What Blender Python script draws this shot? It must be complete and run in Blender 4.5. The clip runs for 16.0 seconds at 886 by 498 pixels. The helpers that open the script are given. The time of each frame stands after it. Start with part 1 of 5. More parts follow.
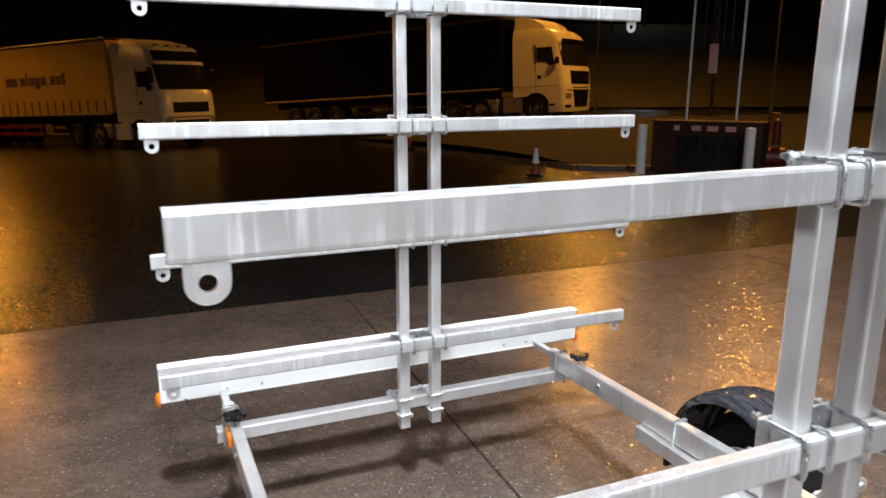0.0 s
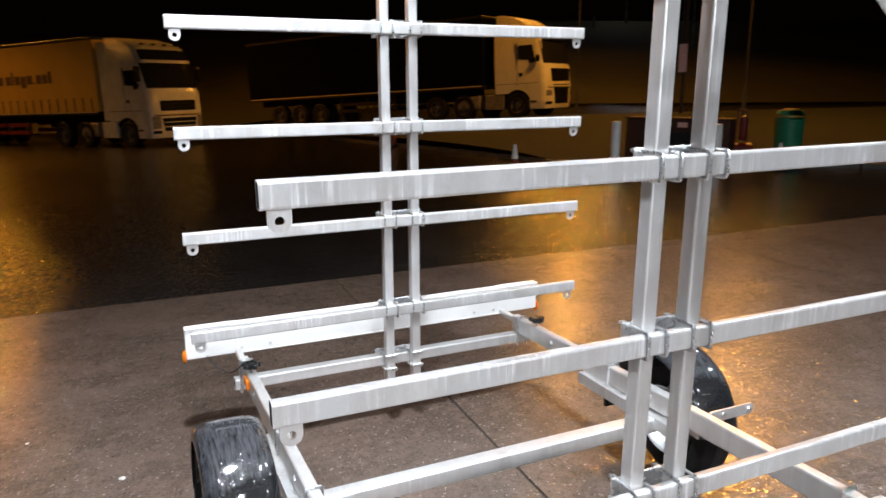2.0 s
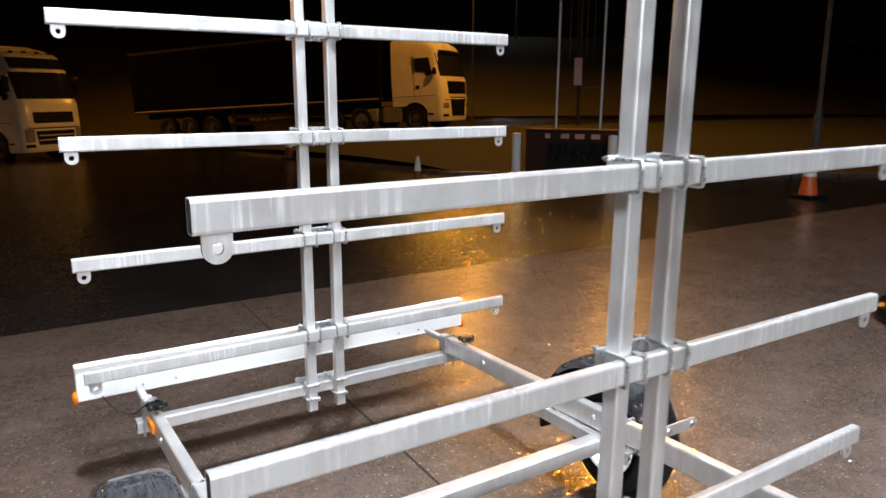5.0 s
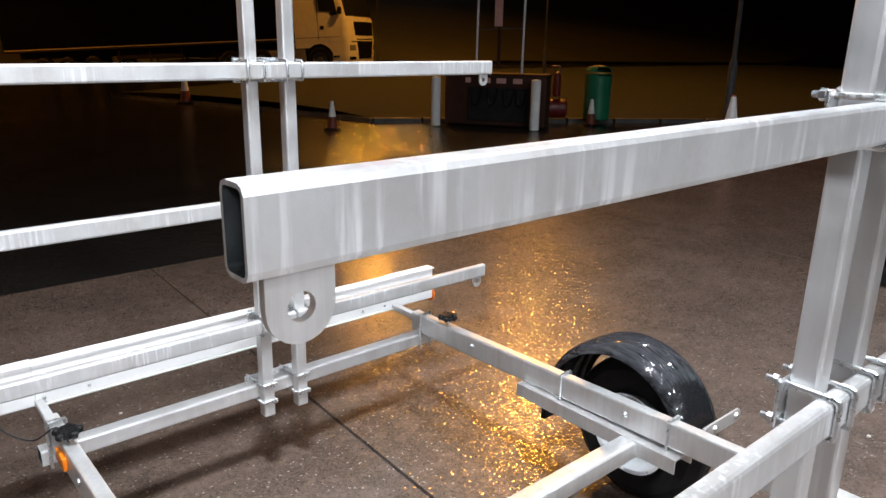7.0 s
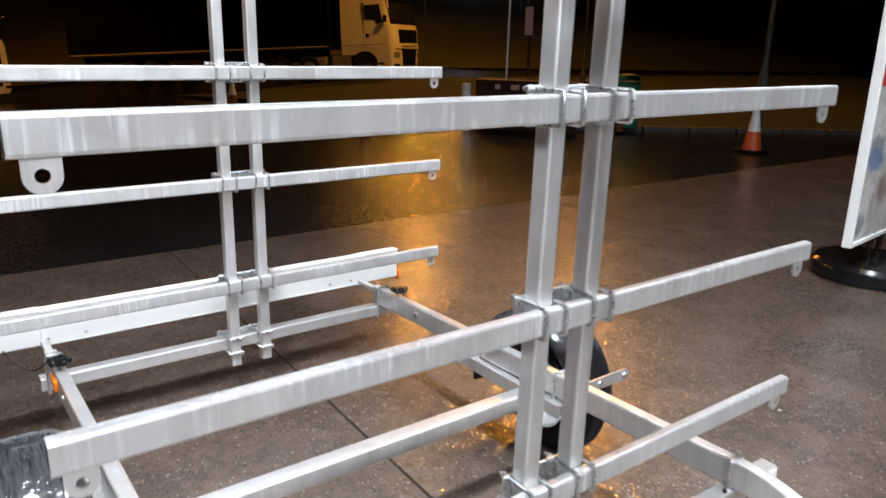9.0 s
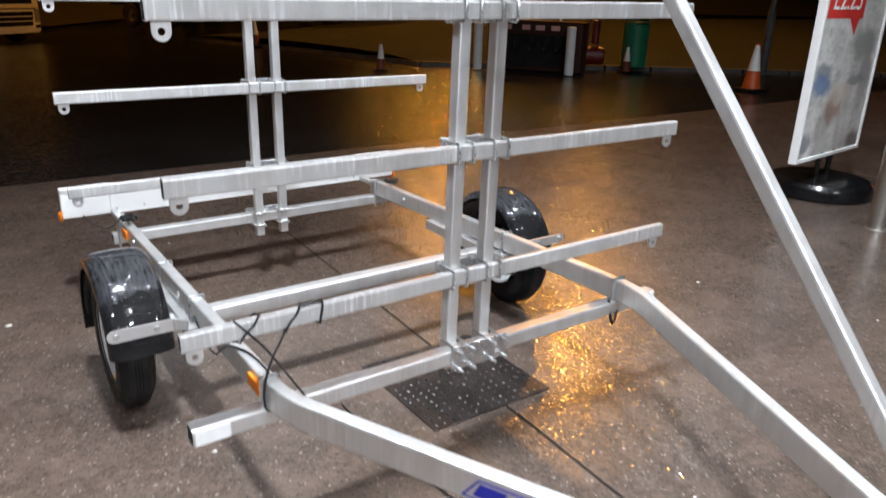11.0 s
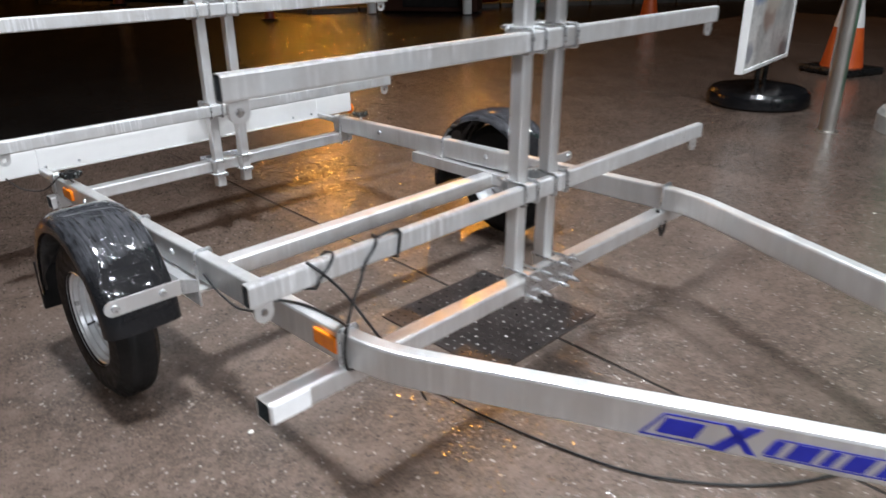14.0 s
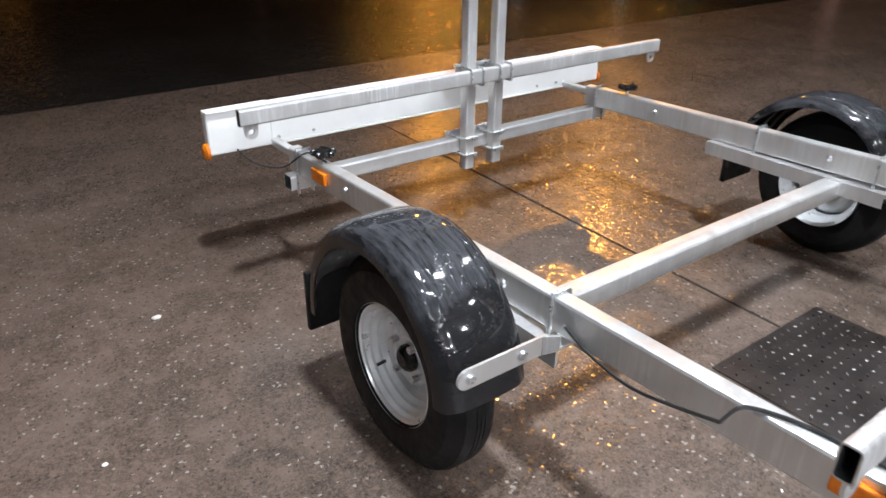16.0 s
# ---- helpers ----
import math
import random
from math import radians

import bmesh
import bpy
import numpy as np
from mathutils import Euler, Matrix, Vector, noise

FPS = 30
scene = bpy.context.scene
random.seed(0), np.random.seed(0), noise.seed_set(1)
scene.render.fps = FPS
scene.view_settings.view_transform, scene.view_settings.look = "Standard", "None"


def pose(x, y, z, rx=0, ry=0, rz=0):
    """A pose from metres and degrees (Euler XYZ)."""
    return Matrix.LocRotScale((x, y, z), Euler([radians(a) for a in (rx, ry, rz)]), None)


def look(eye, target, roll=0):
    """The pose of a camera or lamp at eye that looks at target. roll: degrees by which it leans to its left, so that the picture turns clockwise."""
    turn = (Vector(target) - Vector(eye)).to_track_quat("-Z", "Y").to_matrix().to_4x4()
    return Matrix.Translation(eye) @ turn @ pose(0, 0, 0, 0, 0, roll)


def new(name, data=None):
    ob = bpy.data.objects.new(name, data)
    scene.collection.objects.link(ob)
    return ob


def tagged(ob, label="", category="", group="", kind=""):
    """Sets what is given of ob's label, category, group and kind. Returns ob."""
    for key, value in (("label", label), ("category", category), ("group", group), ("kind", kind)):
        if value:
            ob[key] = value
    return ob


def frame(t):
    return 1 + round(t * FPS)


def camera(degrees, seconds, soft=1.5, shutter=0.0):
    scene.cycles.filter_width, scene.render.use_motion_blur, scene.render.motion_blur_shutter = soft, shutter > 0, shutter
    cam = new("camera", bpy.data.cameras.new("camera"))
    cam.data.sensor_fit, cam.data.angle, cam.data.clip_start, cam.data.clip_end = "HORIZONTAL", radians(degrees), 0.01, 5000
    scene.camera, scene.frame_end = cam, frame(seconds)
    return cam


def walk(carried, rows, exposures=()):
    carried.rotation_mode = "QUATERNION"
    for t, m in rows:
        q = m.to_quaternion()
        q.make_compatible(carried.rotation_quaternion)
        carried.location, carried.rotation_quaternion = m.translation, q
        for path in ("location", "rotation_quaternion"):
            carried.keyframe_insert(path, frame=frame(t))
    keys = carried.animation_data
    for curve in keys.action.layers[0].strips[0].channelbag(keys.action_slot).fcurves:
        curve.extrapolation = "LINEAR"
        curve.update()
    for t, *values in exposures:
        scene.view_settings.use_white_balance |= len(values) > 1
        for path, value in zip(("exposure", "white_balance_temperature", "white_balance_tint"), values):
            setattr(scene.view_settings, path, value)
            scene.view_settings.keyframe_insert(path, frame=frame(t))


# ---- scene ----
cam = camera(63.4, 16.0, shutter=0.5)
PATH = [
    (0, (0.119, 0.167, 1.525), (0.891, 1.958, 1.083), -0.0),
    (0.5, (0.071, -0.028, 1.558), (0.776, 1.794, 1.13), -1.4),
    (1, (0.117, -0.258, 1.556), (0.715, 1.588, 1.071), 0.2),
    (1.5, (0.081, -0.35, 1.567), (0.762, 1.472, 1.103), 0.2),
    (2, (-0.068, -0.352, 1.575), (0.74, 1.421, 1.123), -0.2),
    (2.5, (-0.127, -0.38, 1.618), (0.84, 1.331, 1.25), 0.7),
    (3, (-0.117, -0.437, 1.649), (0.871, 1.272, 1.327), 1.2),
    (3.5, (-0.115, -0.456, 1.648), (0.881, 1.253, 1.353), 1.0),
    (4, (-0.114, -0.449, 1.625), (0.874, 1.257, 1.284), 1.5),
    (6.5, (-0.013, 0.498, 1.485), (1.217, 1.985, 0.959), -0.5),
    (7, (-0.005, 0.511, 1.487), (1.25, 1.965, 0.929), 1.0),
    (7.5, (0.008, 0.468, 1.489), (1.263, 1.92, 0.925), 0.4),
    (8, (0.106, 0.321, 1.499), (1.327, 1.816, 0.974), 0.7),
    (10.5, (-0.154, -0.646, 1.48), (0.934, 0.907, 0.846), 1.2),
    (11, (-0.241, -0.824, 1.451), (0.84, 0.715, 0.77), 1.6),
    (11.5, (-0.289, -0.996, 1.412), (0.761, 0.537, 0.674), 3.0),
    (12, (-0.354, -1.018, 1.385), (0.708, 0.503, 0.636), 1.8),
    (12.5, (-0.455, -0.927, 1.329), (0.674, 0.548, 0.588), 0.6),
    (13, (-0.407, -0.785, 1.288), (0.804, 0.6, 0.505), 1.4),
    (13.5, (-0.378, -0.586, 1.254), (0.855, 0.757, 0.43), 2.0),
    (14, (-0.447, -0.3, 1.232), (0.84, 1.011, 0.442), -0.7),
    (14.5, (-0.423, -0.005, 1.186), (0.759, 1.411, 0.413), 2.2),
    (15, (-0.463, 0.267, 1.206), (0.622, 1.743, 0.402), 1.0),
    (15.5, (-0.572, 0.512, 1.208), (0.501, 1.931, 0.295), -2.0),
    (16, (-0.57, 0.624, 1.174), (0.496, 2.052, 0.265), 0.5),
]
walk(cam, [(t, look(eye, target, roll)) for t, eye, target, roll in PATH], exposures=[(0, 0.25), (2, 0.34), (4, 0.38), (8, 0.16), (10.4, 0.14), (11.2, 0.03), (13, 0.0), (14.5, -0.06), (15.2, 0.0), (16, 0.08)])

# ---- world and lights ----
world = bpy.data.worlds.new("night")
scene.world = world
world.use_nodes = True
wbg = world.node_tree.nodes["Background"]
wbg.inputs[0].default_value = (0.02, 0.012, 0.008, 1)
wbg.inputs[1].default_value = 0.03

CANOPY_Z = 5.0
# lamps from y -2.6 backwards, and (7.4, 0.9), are added unseen as fill
CANOPY_LAMPS = [
    (0.2, 0.95, 172.0, 120), (2.2, 0.6, 60.0, 165), (8.1, 4.55, 12.0, 168), (7.4, 0.9, 18.0, 168), (4.3, 1.3, 66.0, 168), (0.6, -2.6, 58.0, 150), (-3.0, -2.6, 88.0, 150),
    (0.6, -6.2, 290.0, 176), (-2.6, -6.2, 210.0, 176), (0.6, -9.8, 410.0, 178), (-2.6, -9.8, 360.0, 178),
    (4.3, -2.6, 40.0, 160), (4.3, -6.2, 140.0, 176),
]
for lx, ly, watts, spread in CANOPY_LAMPS:
    ld = bpy.data.lights.new("canopy_lamp", "AREA")
    ld.shape, ld.size, ld.size_y = "RECTANGLE", 0.32, 0.32
    ld.energy, ld.color, ld.spread = watts, (0.91, 0.98, 1.07), radians(spread)
    lo = new("canopy_lamp", ld)
    lo.matrix_world = pose(lx, ly, CANOPY_Z - 0.09)

SODIUM = (1.0, 0.40, 0.05)
STREET = [(16.8, 15.4, 11.2, 3100.0, 67.3), (-7.2, 38.3, 8.4, 1100.0, 74), (22.6, 32.4, 13.0, 4000.0, 74), (-16.5, 33.0, 8.2, 950.0, 74)]
for sx, sy, sz, watts, cut in STREET:
    ld = bpy.data.lights.new("street_lamp_light", "SPOT")
    ld.energy, ld.color, ld.shadow_soft_size = watts, SODIUM, 0.3
    ld.spot_size, ld.spot_blend = radians(2 * cut), 0.2
    lo = new("street_lamp_light", ld)
    lo.location = (sx, sy, sz - 0.22)


# ---- materials ----
def material(name, base=(0.5, 0.5, 0.5), rough=0.5, metal=0.0, spec=0.5):
    m = bpy.data.materials.new(name)
    m.use_nodes = True
    b = m.node_tree.nodes["Principled BSDF"]
    b.inputs["Base Color"].default_value = (*base, 1)
    b.inputs["Roughness"].default_value = rough
    b.inputs["Metallic"].default_value = metal
    b.inputs["Specular IOR Level"].default_value = spec
    return m


def nd(m, kind, **vals):
    n = m.node_tree.nodes.new(kind)
    for k, v in vals.items():
        n.inputs[k].default_value = v
    return n


def lk(m, a, b):
    m.node_tree.links.new(a, b)


def coords(m, scale=(1, 1, 1), kind="Object"):
    tc, mp = nd(m, "ShaderNodeTexCoord"), nd(m, "ShaderNodeMapping")
    mp.inputs["Scale"].default_value = scale
    lk(m, tc.outputs[kind], mp.inputs["Vector"])
    return mp.outputs["Vector"]


def noise_fac(m, vec, scale, detail=4.0, rough=0.6, lo=0.35, hi=0.65, a=0.0, b=1.0):
    n = nd(m, "ShaderNodeTexNoise", Scale=scale, Detail=detail, Roughness=rough)
    lk(m, vec, n.inputs["Vector"])
    r = nd(m, "ShaderNodeMapRange")
    for i, v in ((1, lo), (2, hi), (3, a), (4, b)):
        r.inputs[i].default_value = v
    lk(m, n.outputs["Fac"], r.inputs[0])
    return r.outputs[0]


def mix(m, fac, c1, c2, mode="MIX"):
    x = m.node_tree.nodes.new("ShaderNodeMix")
    x.data_type, x.blend_type = "RGBA", mode
    for sock, c in ((x.inputs[6], c1), (x.inputs[7], c2)):
        if isinstance(c, tuple):
            sock.default_value = (*c, 1)
        else:
            lk(m, c, sock)
    if isinstance(fac, float):
        x.inputs[0].default_value = fac
    else:
        lk(m, fac, x.inputs[0])
    return x.outputs[2]


def mathn(m, op, a, b):
    x = m.node_tree.nodes.new("ShaderNodeMath")
    x.operation = op
    for i, v in enumerate((a, b)):
        if isinstance(v, (int, float)):
            x.inputs[i].default_value = v
        else:
            lk(m, v, x.inputs[i])
    return x.outputs[0]


def bsdf(m):
    return m.node_tree.nodes["Principled BSDF"]


def bump(m, height, strength=0.3, dist=0.002, normal=None):
    b = nd(m, "ShaderNodeBump", Strength=strength, Distance=dist)
    lk(m, height, b.inputs["Height"])
    if normal is not None:
        lk(m, normal, b.inputs["Normal"])
    return b.outputs["Normal"]


def mat_galv(name="galvanised_steel", streaks=1.0, dull=0.0, metal=0.5):
    """Hot-dip galvanised steel: pale zinc with run streaks, spangle and dull patches."""
    m = material(name, (0.6, 0.61, 0.62), 0.4, metal)
    v = coords(m)
    zone = noise_fac(m, coords(m, (6, 6, 7)), 1.0, 3, 0.6, 0.44, 0.62)
    streak = noise_fac(m, coords(m, (75, 75, 5)), 1.0, 4, 0.6, 0.50, 0.64)
    streak = mathn(m, "MULTIPLY", mathn(m, "MULTIPLY", streak, zone), streaks)
    broad = noise_fac(m, coords(m, (15, 15, 3)), 1.0, 4, 0.6, 0.38, 0.64)
    blotch = noise_fac(m, v, 7.0, 5, 0.65, 0.38, 0.68, 0.0, 0.8)
    vor = nd(m, "ShaderNodeTexVoronoi", Scale=150.0)
    lk(m, v, vor.inputs["Vector"])
    c = mix(m, broad, (0.53 - dull, 0.51 - dull, 0.49 - dull), (0.66 - dull, 0.65 - dull, 0.635 - dull))
    c = mix(m, blotch, c, (0.59 - dull, 0.60 - dull, 0.605 - dull))
    c = mix(m, streak, c, (min(1, 0.9 - dull), min(1, 0.9 - dull), min(1, 0.91 - dull)))
    sp = mathn(m, "MULTIPLY", vor.outputs["Color"], 0.2)
    c = mix(m, sp, c, (0.72, 0.73, 0.75))
    lk(m, c, bsdf(m).inputs["Base Color"])
    lk(m, noise_fac(m, v, 14.0, 5, 0.65, 0.3, 0.7, 0.30, 0.5), bsdf(m).inputs["Roughness"])
    fine = noise_fac(m, v, 90.0, 3, 0.6, 0.3, 0.7)
    lk(m, bump(m, fine, 0.12, 0.001), bsdf(m).inputs["Normal"])
    return m


def mat_plain(name, c1, c2, scale, r1, r2, metal=0.0, bump_scale=0.0, bump_str=0.2, kind="Object"):
    m = material(name, c1, r1, metal)
    v = coords(m, (1, 1, 1), kind)
    lk(m, mix(m, noise_fac(m, v, scale, 5), c1, c2), bsdf(m).inputs["Base Color"])
    lk(m, noise_fac(m, v, scale * 2.3, 4, 0.6, 0.3, 0.7, r1, r2), bsdf(m).inputs["Roughness"])
    if bump_scale:
        lk(m, bump(m, noise_fac(m, v, bump_scale, 4), bump_str, 0.002), bsdf(m).inputs["Normal"])
    return m


def cells(m, vec, scale, lo, hi, a, b):
    """A random value for each cell of a fine stone pattern, spread from a to b, and the cells' height."""
    vor = nd(m, "ShaderNodeTexVoronoi", Scale=scale)
    lk(m, vec, vor.inputs["Vector"])
    sep = nd(m, "ShaderNodeSeparateColor")
    lk(m, vor.outputs["Color"], sep.inputs[0])
    r = nd(m, "ShaderNodeMapRange")
    for i, x in ((1, lo), (2, hi), (3, a), (4, b)):
        r.inputs[i].default_value = x
    lk(m, sep.outputs[0], r.inputs[0])
    h = nd(m, "ShaderNodeMapRange")
    for i, x in ((1, 0.0), (2, 0.6), (3, 1.0), (4, 0.0)):
        h.inputs[i].default_value = x
    lk(m, vor.outputs["Distance"], h.inputs[0])
    return r.outputs[0], h.outputs[0]


def facets(m, vec, scale, tilt, normal):
    """Tilts the normal cell by cell at random, as the wet faces of fine stones do, so that lamps glint in some."""
    vor = nd(m, "ShaderNodeTexVoronoi", Scale=scale)
    lk(m, vec, vor.inputs["Vector"])
    out = vor.outputs["Color"]
    for op, b in (("SUBTRACT", (0.5, 0.5, 0.5)), ("MULTIPLY", (tilt, tilt, 0.0))):
        x = m.node_tree.nodes.new("ShaderNodeVectorMath")
        x.operation = op
        lk(m, out, x.inputs[0])
        x.inputs[1].default_value = b
        out = x.outputs[0]
    # most cells lie nearly level, a few lean far
    sep = nd(m, "ShaderNodeSeparateColor")
    lk(m, vor.outputs["Color"], sep.inputs[0])
    x = m.node_tree.nodes.new("ShaderNodeVectorMath")
    x.operation = "SCALE"
    lk(m, out, x.inputs[0])
    lk(m, mathn(m, "ADD", mathn(m, "MULTIPLY", sep.outputs[2], 1.3), 0.15), x.inputs["Scale"])
    out = x.outputs[0]
    for op, b in (("ADD", normal), ("NORMALIZE", None)):
        x = m.node_tree.nodes.new("ShaderNodeVectorMath")
        x.operation = op
        lk(m, out, x.inputs[0])
        if b is not None:
            lk(m, b, x.inputs[1])
        out = x.outputs[0]
    return out


def wet_film(m, normal, rough, weight):
    """A thin film of water over a rough ground."""
    b = bsdf(m)
    b.inputs["Coat Weight"].default_value = weight
    b.inputs["Coat IOR"].default_value = 1.4
    lk(m, rough, b.inputs["Coat Roughness"])
    lk(m, normal, b.inputs["Coat Normal"])


def mat_concrete():
    """Worn wet forecourt concrete: exposed fine stones in a brown-grey matrix, oily stains, a wet film."""
    m = material("wet_concrete", (0.102, 0.093, 0.085), 0.3)
    v = coords(m)
    big = noise_fac(m, v, 0.9, 6, 0.62, 0.44, 0.56)
    mid = noise_fac(m, v, 2.6, 7, 0.72, 0.38, 0.62)
    grain, _ = cells(m, v, 260.0, 0.0, 1.0, 0.0, 1.0)
    pale, _ = cells(m, v, 140.0, 0.98, 0.988, 0.0, 1.0)
    black, _ = cells(m, v, 170.0, 0.95, 0.975, 0.0, 1.0)
    c = mix(m, mid, (0.061, 0.043, 0.033), (0.131, 0.093, 0.074))
    c = mix(m, mathn(m, "MULTIPLY", big, 0.74), c, (0.036, 0.028, 0.024))
    c = mix(m, mathn(m, "MULTIPLY", noise_fac(m, v, 5.5, 5, 0.65, 0.52, 0.6), 0.38), c, (0.043, 0.031, 0.025))
    mottle = noise_fac(m, v, 38.0, 6, 0.78, 0.40, 0.62)
    c = mix(m, mathn(m, "MULTIPLY", mottle, 0.8), c, (0.038, 0.027, 0.021))
    c = mix(m, mathn(m, "MULTIPLY", noise_fac(m, v, 17.0, 5, 0.7, 0.5, 0.66), 0.5), c, (0.170, 0.128, 0.104))
    c = mix(m, mathn(m, "MULTIPLY", noise_fac(m, v, 3.4, 4, 0.6, 0.48, 0.62), 0.35), c, (0.157, 0.115, 0.095))
    c = mix(m, mathn(m, "MULTIPLY", noise_fac(m, v, 75.0, 4, 0.7, 0.5, 0.64), 0.4), c, (0.187, 0.132, 0.111))
    c = mix(m, mathn(m, "MULTIPLY", grain, 0.42), c, (0.170, 0.128, 0.102))
    c = mix(m, mathn(m, "MULTIPLY", pale, 0.75), c, (0.306, 0.272, 0.242))
    c = mix(m, mathn(m, "MULTIPLY", black, 0.6), c, (0.017, 0.015, 0.014))
    lk(m, c, bsdf(m).inputs["Base Color"])
    polish, _ = cells(m, v, 190.0, 0.0, 1.0, 0.6, 1.5)
    wet = mathn(m, "MULTIPLY", polish, noise_fac(m, v, 0.9, 5, 0.62, 0.34, 0.66, 0.12, 0.17))
    lk(m, wet, bsdf(m).inputs["Roughness"])
    n1 = bump(m, noise_fac(m, v, 9.0, 3), 0.1, 0.004)
    f = facets(m, v, 180.0, 0.26, n1)
    lk(m, f, bsdf(m).inputs["Normal"])
    wet_film(m, n1, noise_fac(m, v, 1.7, 5, 0.62, 0.34, 0.66, 0.32, 0.42), 0.3)
    return m


def mat_asphalt():
    m = material("wet_asphalt", (0.03, 0.028, 0.027), 0.25)
    v = coords(m)
    mid = noise_fac(m, v, 1.3, 6, 0.65)
    grain, high = cells(m, v, 90.0, 0.0, 1.0, 0.0, 0.5)
    c = mix(m, mid, (0.007, 0.0065, 0.006), (0.016, 0.015, 0.014))
    c = mix(m, grain, c, (0.026, 0.024, 0.023))
    lk(m, c, bsdf(m).inputs["Base Color"])
    wet = noise_fac(m, v, 0.35, 4, 0.6, 0.35, 0.65, 0.14, 0.20)
    lk(m, wet, bsdf(m).inputs["Roughness"])
    n1 = bump(m, noise_fac(m, v, 22.0, 4), 0.2, 0.008)
    n2 = bump(m, high, 0.4, 0.002, n1)
    lk(m, facets(m, v, 44.0, 0.31, n2), bsdf(m).inputs["Normal"])
    return m


def mat_grass(name, low, high):
    m = material(name, low, 0.85)
    v = coords(m)
    c = mix(m, noise_fac(m, v, 0.7, 6, 0.7), low, high)
    c = mix(m, noise_fac(m, v, 9.0, 4, 0.7), c, high)
    lk(m, c, bsdf(m).inputs["Base Color"])
    lk(m, bump(m, noise_fac(m, v, 25.0, 5, 0.8), 0.9, 0.05), bsdf(m).inputs["Normal"])
    return m


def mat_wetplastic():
    """Black moulded plastic, glossy with rain: scattered drops, fine runs, and the top's grey sheen put into their
    colour.
    """
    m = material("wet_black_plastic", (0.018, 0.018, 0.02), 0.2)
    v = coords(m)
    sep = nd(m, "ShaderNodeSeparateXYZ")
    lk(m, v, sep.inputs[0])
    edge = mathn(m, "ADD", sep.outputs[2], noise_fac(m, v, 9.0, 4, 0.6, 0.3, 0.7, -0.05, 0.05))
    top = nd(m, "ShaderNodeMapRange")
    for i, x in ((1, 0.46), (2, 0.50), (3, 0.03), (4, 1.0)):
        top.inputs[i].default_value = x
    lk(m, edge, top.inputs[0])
    top_sheen = top.outputs[0]
    # above that height the runs are coloured paler for the canopy's grey sheen
    runs = mathn(m, "MULTIPLY", top_sheen, noise_fac(m, coords(m, (130, 14, 14)), 1.0, 4, 0.65, 0.32, 0.62))
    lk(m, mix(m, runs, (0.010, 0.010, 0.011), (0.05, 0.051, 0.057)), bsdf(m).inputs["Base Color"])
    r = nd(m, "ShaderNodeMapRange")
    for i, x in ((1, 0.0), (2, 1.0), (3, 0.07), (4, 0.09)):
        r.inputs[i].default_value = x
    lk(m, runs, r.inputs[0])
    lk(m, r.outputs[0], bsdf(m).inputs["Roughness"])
    drop_on, drop_h = cells(m, v, 130.0, 0.62, 0.7, 0.0, 1.0)
    n1 = bump(m, noise_fac(m, v, 14.0, 2), 0.04, 0.004)
    lk(m, bump(m, mathn(m, "MULTIPLY", drop_on, drop_h), 0.65, 0.0012, n1), bsdf(m).inputs["Normal"])
    return m


def mat_stud():
    """Worn studs: some polished bright by tyres, others dull and dark."""
    m = material("worn_steel_stud", (0.1, 0.1, 0.1), 0.2, 0.6)
    info = nd(m, "ShaderNodeObjectInfo")
    r = nd(m, "ShaderNodeMapRange")
    for i, x in ((1, 0.35), (2, 0.95), (3, 0.0), (4, 1.0)):
        r.inputs[i].default_value = x
    lk(m, info.outputs["Random"], r.inputs[0])
    lk(m, mix(m, r.outputs[0], (0.02, 0.017, 0.016), (0.5, 0.48, 0.46)), bsdf(m).inputs["Base Color"])
    return m


